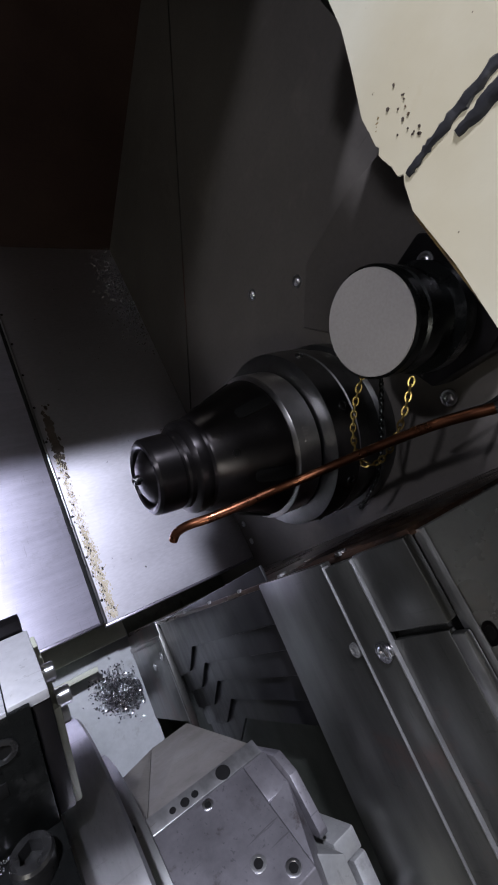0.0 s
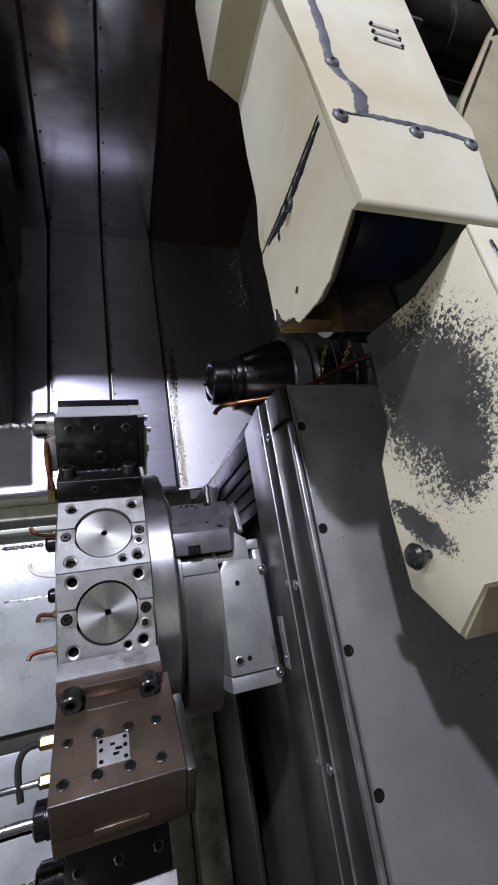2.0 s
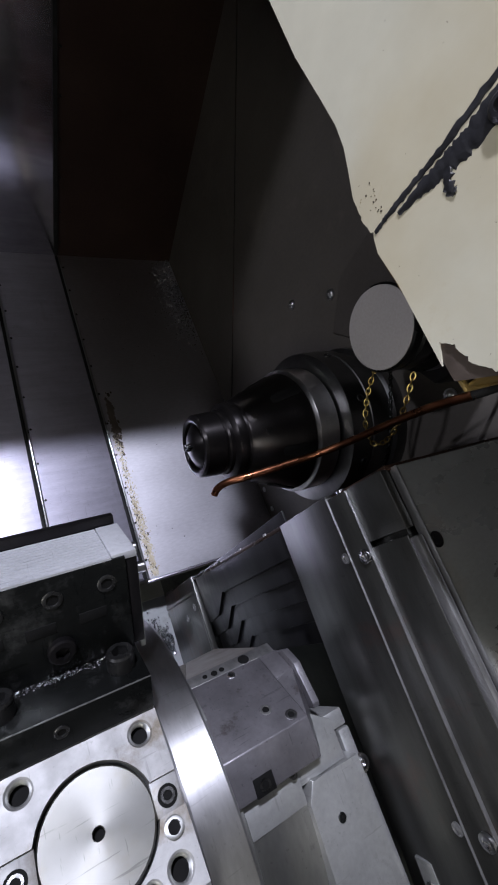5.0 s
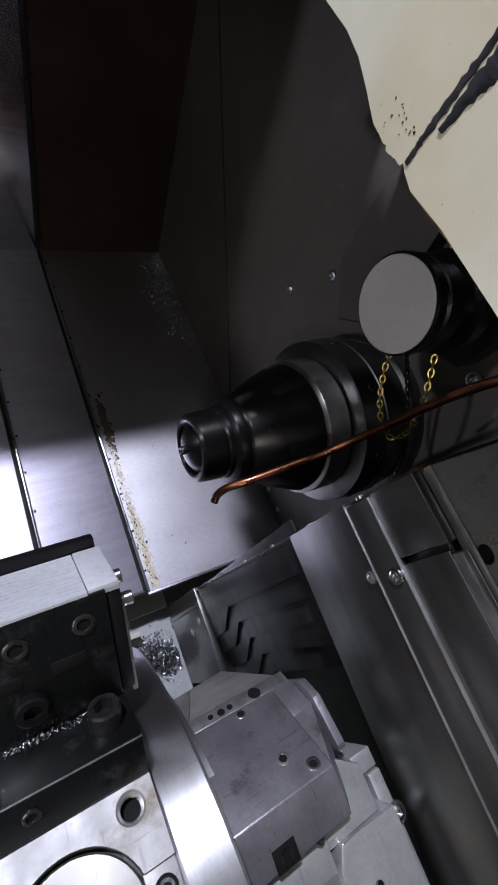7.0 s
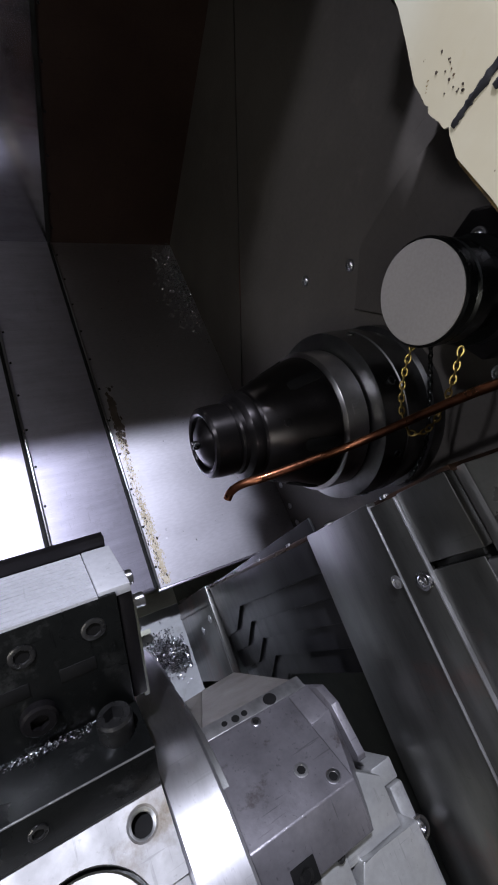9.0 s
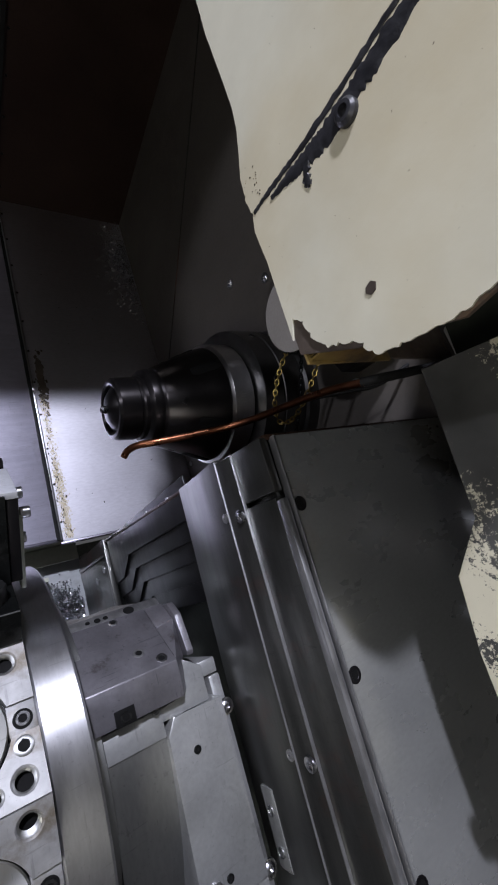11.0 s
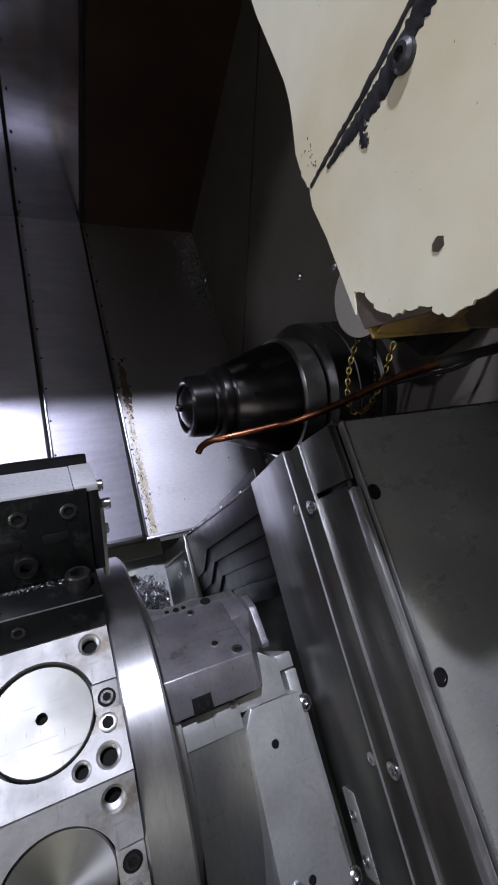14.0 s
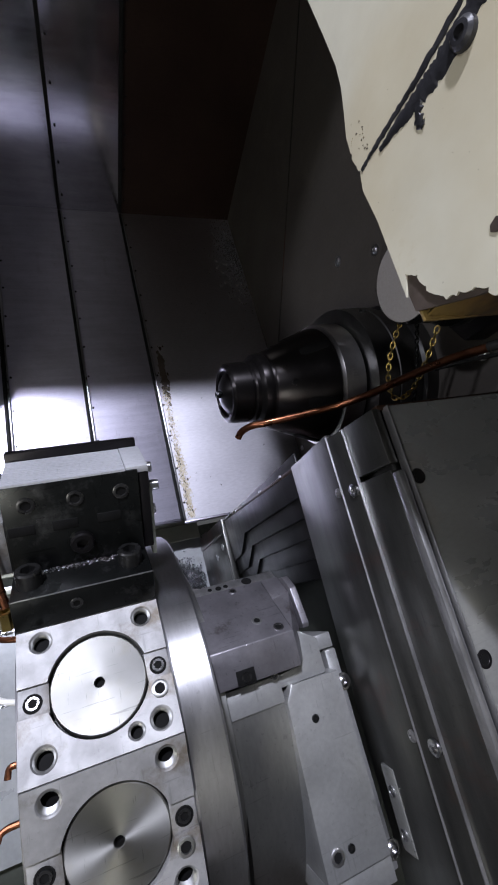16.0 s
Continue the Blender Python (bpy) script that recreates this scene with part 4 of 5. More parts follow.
smear(bm, [(0.134, 0.0790, 0.25), (0.150, 0.0795, 0.3), (0.164, 0.0825, 0.7), (0.200, 0.0840, 0.9), (0.240, 0.0830, 0.8), (0.267, 0.0800, 0.9)], 0.0080, "n", 0.1006, 0.0009, 0.4, 13, 10)
part("sealant_bead", bm, SEALGREY, hood, "dark grey sealant bead")
bm = fresh()
smear(bm, [(0.1610, 0.083, 1.1), (0.1630, 0.094, 1.2), (0.1665, 0.108, 1.2), (0.1640, 0.118, 0.9), (0.1590, 0.124, 0.55), (0.1545, 0.131, 0.9), (0.1500, 0.142, 1.1)], 0.0115, "n", 0.1006, 0.0008, 0.18, 15, 6)
part("sealant_bead", bm, SEALGREY, hood, "grey sealant smear")
bm = fresh()
smear(bm, [(0.1500, 0.140, 1.0), (0.1495, 0.150, 0.95), (0.1535, 0.186, 1.05), (0.1555, 0.220, 1.0), (0.1540, 0.262, 0.8), (0.1500, 0.290, 0.7), (0.1505, 0.36, 0.8)], 0.0105, "n", 0.1006, 0.0009, 0.22, 14, 8)
part("sealant_bead", bm, SEALGREY, hood, "grey sealant smear")
for u, v in ((0.1385, 0.0731), (0.2084, 0.0741), (0.2642, 0.0738), (0.1505, 0.1443)):
    bm = fresh()
    lathe(bm, [(-0.001, 0.0070), (0.0014, 0.0064), (0.0028, 0.0048), (0.0030, 0.0026), (0.001, 0.0022), (0.001, 0)], (u, v, 0.1005), "n", 16)
    part("screw", bm, SEALGREY, hood, "screw smeared with sealant")
bm = fresh()
lathe(bm, [(0.001, 0.0062), (-0.0022, 0.0059), (-0.0036, 0.0044), (-0.0038, 0.0027), (-0.001, 0.0024), (-0.001, 0)], (0.1262, 0.0686, 0.0263), "u", 18)
part("screw", bm, SEALANT, hood, "screw smeared with sealant")
rng = random.Random(41)
for _ in range(16):
    v, n, size = rng.uniform(0.088, 0.106), rng.uniform(-0.039, -0.029), rng.uniform(0.00025, 0.0006)
    n -= 0.30 * (0.108 - v) - 0.002
    bm = fresh()
    prism(bm, [(v + size * math.cos(k * 1.05) * rng.uniform(0.6, 1.2), n + size * math.sin(k * 1.05) * rng.uniform(0.6, 1.2)) for k in range(6)], "u", 0.1260, 0.1263)
    part("paint_chip", bm, PRIMER, hood)
bm = fresh()
smear(bm, [(0.1070, -0.0370, 0.5), (0.1045, -0.0400, 1.1), (0.1025, -0.0425, 1.0), (0.1015, -0.0450, 0.3)], 0.0036, "u", 0.1272, -0.0009, 0.1, 17, 6)
part("resin_drip", bm, LIP, hood, "golden drip of dried coolant")
bm = fresh()
prism(bm, [(-0.007, 0.004), (-0.004, 0.0055), (-0.002, 0.0035), (-0.003, 0.0), (-0.0055, -0.001), (-0.0075, 0.001)], "u", 0.1257, 0.1263)
part("paint_chip", bm, PRIMER, hood, "small chip in the paint")
for k in range(3):
    bm = fresh()
    box(bm, (0.214 - 0.0015 * k, 0.226 - 0.013 * k, 0.1003), (0.243 - 0.0015 * k, 0.231 - 0.013 * k, 0.1018), 0.0006)
    slat = part("vent_slat", bm, DISC_GREY, hood, "raised vent slat")
    for u in (0.214, 0.243):
        bm = fresh()
        lathe(bm, [(0, 0.0022), (0.0022, 0.0018), (0.0022, 0)], (u - 0.0015 * k, 0.2285 - 0.013 * k, 0.1003), "n", 8)
        part("rivet", bm, GUNMETAL, slat)

# blue motor inside the hood, with a white conduit
motor = thing("motor", "navy blue motor inside the hood", "motor", (0.02, 0.075, 0.010))
part("barrel", lathe(fresh(), [(0.150, 0), (0.150, 0.045), (0.158, 0.053), (0.235, 0.053), (0.25, 0.045), (0.252, 0.0)], (0, 0, 0), "u", 40), NAVY, motor)
bm = fresh()
lathe(bm, [(-0.0740, 0), (-0.0740, 0.0058), (-0.0730, 0.0066), (-0.0425, 0.0066), (-0.0415, 0.0058), (-0.0415, 0)], (0.300, 0, -0.068), "v", 20)
part("conduit", bm, WHITE, motor, "white plastic conduit")

# ---- worn cream shield beside the hood ----
shield = thing("worn_shield", "worn cream painted shield rubbed down to bare grey metal", "machine guard")
face = [(-0.020, 0.095), (-0.030, 0.030), (-0.016, -0.045), (-0.113, -0.052), (-0.143, -0.080), (-0.188, -0.0865), (-0.262, -0.090), (-0.302, -0.046), (-0.266, -0.004), (-0.262, 0.097)]
part("side_sheet", prism(fresh(), face, "u", 0.2215, 0.2255, 0.001), WORN, shield, "cream paint rubbed down to bare metal")
part("top_sheet", prism(fresh(), [(0.2215, -0.020), (0.2215, -0.262), (0.40, -0.300), (0.40, -0.020)], "n", 0.0955, 0.0985, 0.0008), RUSTY, shield, "cream top sheet streaked with rust")
part("front_sheet", prism(fresh(), [(-0.302, -0.046), (-0.266, -0.004), (-0.262, 0.095), (-0.266, 0.095), (-0.270, -0.005), (-0.306, -0.047)], "u", 0.2255, 0.40), TAN, shield, "soiled cream front")
part("bottom_edge", prism(fresh(), [(-0.262, -0.090), (-0.302, -0.046), (-0.304, -0.048), (-0.264, -0.092)], "u", 0.2255, 0.40), TAN, shield)
# unseen sheet, added so the slide plate mirrors darkness here
part("inner_sheet", box(fresh(), (0.4004, -0.300, -0.094), (0.404, -0.020, 0.095)), PRIMER, shield, "dark sheet added to block light behind the shield")
bm = fresh()
smear(bm, [(0.236, -0.035, 0.7), (0.238, -0.09, 1.0), (0.240, -0.16, 0.6)], 0.006, "n", 0.0986, 0.0012, 0.2, 21, 10)
part("sealant_bead", bm, SEALANT, shield, "grey sealant line")
bm = fresh()
lathe(bm, [(0.004, 0.004), (-0.010, 0.004), (-0.010, 0.0085), (-0.012, 0.0105), (-0.016, 0.0115), (-0.0195, 0.009), (-0.0205, 0)], (0.2215, -0.237, -0.052), "u", 32)
part("knob", bm, SCREW, shield, "dark steel round knob")

# rear guard plates and a drive barrel beyond the hood
rear = thing("rear_guard", "soiled cream rear guard plate with a cut-out", "machine guard")
part("plate", prism(fresh(), [(0.285, 0.115), (0.334, 0.197), (0.475, 0.398), (0.520, 0.430), (0.530, 0.610), (0.440, 0.475), (0.305, 0.470), (0.305, 0.66), (0.85, 0.66), (0.85, 0.0), (0.405, 0.0), (0.285, 0.03)], "n", 0.060, 0.064), TAN, rear)
part("edge_flange", prism(fresh(), [(0.283, 0.112), (0.332, 0.199), (0.473, 0.400), (0.476, 0.397), (0.336, 0.196), (0.287, 0.112)], "n", 0.064, 0.074), TAN, rear)
part("rusted_edge", box(fresh(), (0.30, -0.022, 0.045), (0.85, 0.006, 0.059), 0.002), RUST_REFLECTION, rear, "rusted lower edge")
barrel = thing("drive_barrel", "dark steel drive barrel beyond the hood", "drive", (0, 0.70, -0.05))
part("barrel", lathe(fresh(), [(0.28, 0.056), (0.585, 0.056), (0.590, 0.053), (0.60, 0.053)], (0, 0, 0), "u", 40), DRIVE, barrel)
part("sleeve", lathe(fresh(), [(0.598, 0.052), (0.600, 0.0565), (0.72, 0.0565), (0.724, 0.053), (0.86, 0.053), (0.86, 0)], (0, 0, 0), "u", 40), DRIVE, barrel, "bare steel sleeve")
part("bracket", box(fresh(), (0.275, -0.48, -0.02), (0.41, -0.34, 0.015), 0.002), PIT, barrel)
part("lug", prism(fresh(), [(0.285, -0.445), (0.32, -0.40), (0.325, -0.37), (0.29, -0.37)], "n", 0.018, 0.04, 0.002), WHITE, barrel, "pale lug")

# dark backing added so no outside light shows through the cut-out
bm = fresh()
box(bm, (0.43, -0.3, -0.18), (0.95, 0.85, -0.17))
box(bm, (0.28, 0.852, -0.18), (0.95, 0.862, 0.058))
solid("wall_drive", bm, PIT, "added dark backing sheets below and behind the drive", "wall", kind="structure")

# ---- turret ----
TC = (-0.2016, -0.425)
AP = 0.174
turret = thing("turret", "twelve-sided ground steel tool turret with round plugs", "tool turret", (0, *TC))
corners = [(AP / math.cos(radians(15)) * math.cos(radians(25 + 30 * k)), AP / math.cos(radians(15)) * math.sin(radians(25 + 30 * k))) for k in range(12)]
part("core", prism(fresh(), [(a * 0.93, b * 0.93) for a, b in corners], "u", -0.0935, 0.0045), GUNMETAL, turret)
part("ring", lathe(fresh(), [(0.0046, 0.10), (0.0046, 0.1700), (0.0065, 0.1725), (0.0320, 0.1725), (0.0340, 0.1705), (0.0340, 0.10)], (0, 0, 0), "u", 96), DRUM, turret, "polished steel ring")
part("drum_rim", lathe(fresh(), [(0.0342, 0.10), (0.0342, 0.1360), (0.0455, 0.1360), (0.0460, 0.1350), (0.0460, 0.10)], (0, 0, 0), "u", 96), DULL, turret)
arc = [(0.175 * math.cos(radians(a)), 0.1270 * math.sin(radians(a))) for a in range(84, 280, 3)]
part("drum", prism(fresh(), arc + [(0.03, 0.05)], "u", 0.0463, 0.0943), DULL, turret)
part("back_cap", lathe(fresh(), [(-0.0935, 0.168), (-0.0965, 0.165), (-0.0965, 0.0)], (0, 0, 0), "u", 48), DRUM, turret)
HALF = AP * math.tan(radians(15))


def facet(angle, plugged):
    """One flat of the turret: a bored plate, a round plug and its small screws."""
    turn = Matrix.Rotation(radians(angle - 90), 4, "X")
    lo, hi, edge = -0.094, 0.0045, HALF - 0.0006
    corner_holes = [(-0.0785, 0.036, 0.0078), (-0.009, 0.036, 0.0078), (-0.0795, -0.034, 0.0078), (-0.008, -0.034, 0.0078), (-0.0245, -0.0365, 0.0058)]
    bm = fresh()
    if not plugged:
        bored_plate(bm, [(lo, -edge), (hi, -edge), (hi, edge), (lo, edge)], corner_holes[:4], "n", AP - 0.012, AP, 0.009)
        part("flat", bm, GROUND, turret).matrix_local = turn
        return
    # two halves round the plug, with a key slot left open on either side
    slot, reach = 0.0092, 0.0335
    start = math.asin(slot / reach)
    for side in (1, -1):
        arc_line = []
        for s in range(25):
            a = math.pi - start - (math.pi - 2 * start) * s / 24
            arc_line.append((-0.0435 + reach * math.cos(a), side * reach * math.sin(a)))
        outline = [(lo, side * slot)] + arc_line + [(hi, side * slot), (hi, side * edge), (lo, side * edge)]
        bored_plate(bm, outline, [h for h in corner_holes if h[1] * side > 0], "n", AP - 0.012, AP, 0.009)
    plate = part("flat", bm, GROUND, turret)
    plate.matrix_local = turn
    for a, b, r in corner_holes:
        bm = fresh()
        rings = [(AP - 0.0012, r * 0.87)]
        for turn_no in range(7):
            rings += [(AP - 0.0014 - 0.0010 * turn_no, r * 0.80), (AP - 0.0019 - 0.0010 * turn_no, r * 0.70)]
        lathe(bm, rings, (a, b, 0), "n", 18)
        bore = part("bore", bm, DULL, plate, "threaded bore")
        part("bore_end", lathe(fresh(), [(AP - 0.0084, r * 0.80), (AP - 0.0085, 0)], (a, b, 0), "n", 18), HOLE, bore)
    bm = fresh()
    lathe(bm, [(AP - 0.009, 0.0030), (AP - 0.0035, 0.0032), (AP - 0.0030, 0.0036), (AP - 0.0030, 0.0308), (AP - 0.0038, 0.0318), (AP - 0.009, 0.0318)], (0, 0, 0), "n", 64)
    part("plug", bm, TURNED, plate, "turned round plug").location = (-0.0435, 0, 0)
    part("plug_seat", lathe(fresh(), [(AP - 0.0085, 0.0034), (AP - 0.0085, 0.0)], (-0.0435, 0, 0), "n", 20), HOLE, plate)
    for a, b in ((lo, -0.0750), (-0.0120, hi)):
        part("key_slot", box(fresh(), (a, -slot, AP - 0.010), (b, slot, AP - 0.0022), 0.0004), GROUND, plate)
        bore = (-0.0850 if a == lo else -0.0035, -0.001)
        bm = fresh()
        lathe(bm, [(AP - 0.0020, 0.0060), (AP - 0.0018, 0.0)], (*bore, 0), "n", 18)
        part("key_bore", bm, HOLE, plate)
        bm = fresh()
        lathe(bm, [(AP - 0.0017, 0.0044), (AP - 0.0010, 0.0042), (AP - 0.0010, 0.0026), (AP - 0.0016, 0.0024)], (*bore, 0), "n", 14, hexed=(2, 3))
        part("key_screw", bm, SCREW, plate)
    socket_screw(plate, "set_screw", (-0.0055, -0.0165, AP), 0.0058, "n", 1, DULL)


for k in range(12):
    facet(70 + 30 * k, k in (0, 1))

# clamp block and housing behind the turret
clamp = thing("clamp_block", "worn grey steel clamp block with two screws", "block", (0, 0, 0))
part("body", prism(fresh(), [(-0.1505, -0.2840), (-0.1040, -0.3370), (-0.118, -0.3530), (-0.1785, -0.3530), (-0.1785, -0.2850)], "u", 0.0362, 0.1128, 0.0010), CASTING, clamp)
part("shoulder", prism(fresh(), [(-0.1225, -0.3160), (-0.1042, -0.3368), (-0.118, -0.3528), (-0.150, -0.3528), (-0.150, -0.3290)], "u", 0.1130, 0.1310, 0.0008), CASTING, clamp)
part("heel", prism(fresh(), [(-0.1181, -0.3125), (-0.1065, -0.3250), (-0.1065, -0.40), (-0.1540, -0.40), (-0.1540, -0.3065), (-0.1503, -0.3050)], "u", 0.1314, 0.1378, 0.0005), CASTING, clamp)
bm = fresh()
chamfer = [(0.1130, -0.1240, -0.3150), (0.1312, -0.1200, -0.3185), (0.1130, -0.1500, -0.2855), (0.1270, -0.1500, -0.3050), (0.1130, -0.1765, -0.2860), (0.1240, -0.1765, -0.3050), (0.1130, -0.1240, -0.352), (0.1312, -0.1240, -0.352), (0.1130, -0.1765, -0.352), (0.1240, -0.1765, -0.352)]
for co in chamfer:
    bm.verts.new(co)
bmesh.ops.convex_hull(bm, input=bm.verts)
part("chamfered_side", bm, CASTING, clamp, smooth=False)
part("bored_step", prism(fresh(), [(-0.1045, -0.3400), (-0.0970, -0.3485), (-0.11, -0.362), (-0.122, -0.362), (-0.122, -0.345)], "u", 0.0372, 0.1308, 0.0004), EDGE, clamp, "oily step with open bores")
for name, top in (
        ("wedge", [(0.0460, -0.1005, -0.3440), (0.1300, -0.1005, -0.3510), (0.1310, -0.0910, -0.5000), (0.0920, -0.0930, -0.5000)]),
        ("wedge_shoulder", [(0.0312, -0.0945, -0.3450), (0.0455, -0.1010, -0.3445), (0.0915, -0.0932, -0.5000), (0.0287, -0.0860, -0.4065)])):
    bm = fresh()
    for u, v, n in top:
        bm.verts.new((u, v, n))
        bm.verts.new((u, v - 0.030, n - 0.004))
    bmesh.ops.convex_hull(bm, input=bm.verts)
    part(name, bm, WEDGE, clamp, smooth=False)
bm = fresh()
box(bm, (0.0300, -0.1210, -0.36), (0.0395, -0.0930, -0.3385), 0.001)
part("dark_stop", bm, GUNMETAL, clamp)
tilt = Matrix.Rotation(math.atan2(-0.058, 0.051), 4, "X")
for u, v, m in ((0.0882, -0.1365, EDGE), (0.1025, -0.1455, BRIGHT)):
    s = socket_screw(clamp, "screw", (0, 0, 0), 0.0046, "n", 1, m, 0.0006)
    n = -0.2838 + (v + 0.1505) * (-0.053 / 0.0465)
    s.matrix_local = Matrix.Translation((u, v, n)) @ tilt
s = socket_screw(clamp, "bare_screw", (0, 0, 0), 0.0036, "n", 1, BRIGHT, 0.0008)
s.matrix_local = Matrix.Translation((0.0816, -0.1075, -0.3328)) @ tilt
for u, v, r in ((0.1010, -0.1012, 0.0052), (0.0790, -0.1012, 0.0024), (0.0715, -0.1014, 0.0030), (0.0630, -0.1010, 0.0022)):
    # flat discs, blackened in place of shaded depth
    bm = fresh()
    lathe(bm, [(0.0002, r), (0.0005, r * 0.92), (0.0004, 0)], (0, 0, 0), "n", 16)
    s = part("bore", bm, HOLE if r < 0.006 else DULL, clamp, "open bore with its shade painted black")
    s.matrix_local = Matrix.Translation((u, v, -0.3400 + (v + 0.1045) * (-0.0085 / 0.0075))) @ tilt
# thin black box on the face, coloured as the pocket's shade
part("pocket", box(fresh(), (0.0560, -0.1790, -0.2880), (0.0715, -0.1676, -0.2836), 0.0003), HOLE, clamp, "dark square pocket")
bm = fresh()
lathe(bm, [(-0.0030, 0.0046), (0.0010, 0.0044), (0.0010, 0.0026), (-0.0012, 0.0026), (-0.0012, 0)], (0.0640, -0.1738, -0.2846), "n", 14)
part("pocket_screw", bm, SCREW, clamp)
bm = fresh()
lathe(bm, [(-0.0020, 0.0032), (0.0006, 0.0030), (0.0006, 0.0016), (-0.0012, 0)], (0.0885, -0.1800, -0.2900), "n", 12)
part("stop_screw", bm, SCREW, clamp)
housing = thing("turret_housing", "light grey machined turret housing with slotted screws", "housing", (0, 0, -0.3085))
bm = fresh()
prism(bm, [(0.1020, -0.1905), (0.1130, -0.1925), (0.1375, -0.1925), (0.1470, -0.1925), (0.1470, -0.3245), (0.0910, -0.3245), (0.0945, -0.2030)], "n", -0.16, 0.0160, 0.0012)
part("body", bm, HOUSING, housing)
part("upper_step", prism(fresh(), [(0.1180, -0.1510), (0.1380, -0.1640), (0.1380, -0.1922), (0.0946, -0.1922), (0.0946, -0.1815), (0.1180, -0.1815)], "n", -0.16, 0.0105, 0.0010), HOUSING, housing)
part("drum_ledge", box(fresh(), (0.0462, -0.2022, -0.02), (0.0943, -0.1815, 0.0128), 0.0006), HOUSING, housing, "bare ground ledge")
part("lip", box(fresh(), (0.0913, -0.3430, -0.10), (0.1480, -0.3250, 0.0120), 0.001), HOUSING, housing)
part("side_cover", box(fresh(), (0.1474, -0.345, -0.16), (0.1590, -0.1780, -0.002), 0.002), HOUSING, housing)
part("side_cap", box(fresh(), (0.1400, -0.1770, -0.16), (0.1585, -0.1640, -0.004), 0.001), HOUSING, housing)
for u, v, r, m in ((0.1035, -0.3095, 0.0056, BRIGHT), (0.1160, -0.3085, 0.0030, GUNMETAL), (0.1148, -0.2202, 0.0032, GUNMETAL)):
    socket_screw(housing, "screw", (u, v, 0.0160), r, "n", 1, m)
for v in (-0.2064, -0.3312):
    bm = fresh()
    button_screw(bm, (0.1570, v, -0.002), 0.0052, "n", 1)
    part("button_screw", bm, BRIGHT, housing)

# ---- tool holders ----


def holder_frame(name, label, angle):
    return thing(name, label, "tool holder", (0, *TC), angle - 90, group="tool holders")


def turn_over(t):
    """Mirrors a holder's parts across its middle plane."""
    flip = Matrix.Scale(-1, 4, (0, 1, 0))
    for ob in t.children_recursive:
        ob.data.transform(flip)
        ob.data.flip_normals()
        ob.matrix_basis = flip @ ob.matrix_basis @ flip


def drill(t, u0, v, n, length, r, fluted=True):
    if not fluted:
        part("tool_shank", lathe(fresh(), [(u0, r), (u0 - length, r), (u0 - length - r, 0)], (0, v, n), "u", 16), BRIGHT, t)
        return
    bm = fresh()
    count = 28
    rows = []
    for i in range(count + 1):
        a = i * 0.62
        f = i / count
        row = []
        for s in range(10):
            b = math.tau * s / 10
            rr = r * (1.0 if s % 5 not in (2, 3) else 0.55) * (1 - max(0, f - 0.94) * 14)
            row.append(bm.verts.new((u0 - length * f, v + rr * math.cos(a + b), n + rr * math.sin(a + b))))
        rows.append(row)
    for p, q in zip(rows, rows[1:]):
        for s in range(10):
            bm.faces.new((p[s], p[(s + 1) % 10], q[(s + 1) % 10], q[s]))
    bm.faces.new(rows[0])
    bm.faces.new(rows[-1])
    part("twist_drill", bm, BRIGHT, t, "twist drill")


def collet_nut(t, u0, v, n, r, length, material=BLACK):
    bm = fresh()
    lathe(bm, [(u0, r * 0.8), (u0, r), (u0 - length * 0.25, r), (u0 - length * 0.3, r * 0.93), (u0 - length * 0.85, r * 0.93), (u0 - length, r * 0.7), (u0 - length, r * 0.3)], (0, v, n), "u", 32)
    nut = part("collet_nut", bm, material, t, "dark collet nut")
    for k in range(6):
        a = math.tau * k / 6
        bm = fresh()
        box(bm, (u0 - length * 0.86, -0.002, r * 0.88), (u0 - length * 0.35, 0.002, r * 0.955))
        s = part("nut_slot", bm, HOLE, nut)
        s.matrix_local = Matrix.Translation((0, v, n)) @ Matrix.Rotation(a, 4, "X")


# local axes of a holder: u along the spindle, second axis along the flat, third out of the flat
first = holder_frame("tool_holder", "black steel drill holder with a ribbed top on the turret", 40)
part("base", box(fresh(), (-0.0945, -0.046, AP + 0.0005), (0.0045, 0.047, 0.2000), 0.001), GUNMETAL, first)
part("body", box(fresh(), (-0.0935, -0.038, 0.2003), (0.0035, 0.0145, 0.2715), 0.0006), GUNMETAL, first)
part("bare_edge", box(fresh(), (-0.0942, 0.0464, 0.1994), (0.0043, 0.0473, 0.2003), 0.0003), EDGE, first, "bare worn edge")
part("end_block", box(fresh(), (0.0038, -0.036, 0.2003), (0.0120, 0.012, 0.2680), 0.001), BLACK, first)
part("end_plate", box(fresh(), (0.0125, -0.070, 0.182), (0.0165, -0.004, 0.246), 0.001), GREEN, first, "pale green end plate")
zigzag = [(-0.0370, 0.2700), (-0.0370, 0.2730)]
for k in range(12):
    y = -0.0370 + 0.0042 * k
    zigzag += [(y + 0.0030, 0.2730), (y + 0.0033, 0.2722), (y + 0.0039, 0.2722), (y + 0.0042, 0.2730)]
part("ribbed_top", prism(fresh(), zigzag + [(0.0140, 0.2730), (0.0140, 0.2700)], "u", -0.0925, -0.0056), RIBBED, first, "bright ribbed top face")
part("rear_rail", box(fresh(), (-0.0935, -0.046, 0.250), (0.010, -0.0385, 0.280), 0.001), BLACK, first)
part("end_cap", box(fresh(), (-0.0050, -0.0368, 0.2682), (0.0118, 0.0125, 0.2738), 0.0006), RIBBED, first, "bare end cap")
for u in (-0.0775, -0.044, -0.0105):
    socket_screw(first, "clamp_screw", (u, 0.0145, 0.2560), 0.0062, "v", 1, SCREW)
bm = fresh()
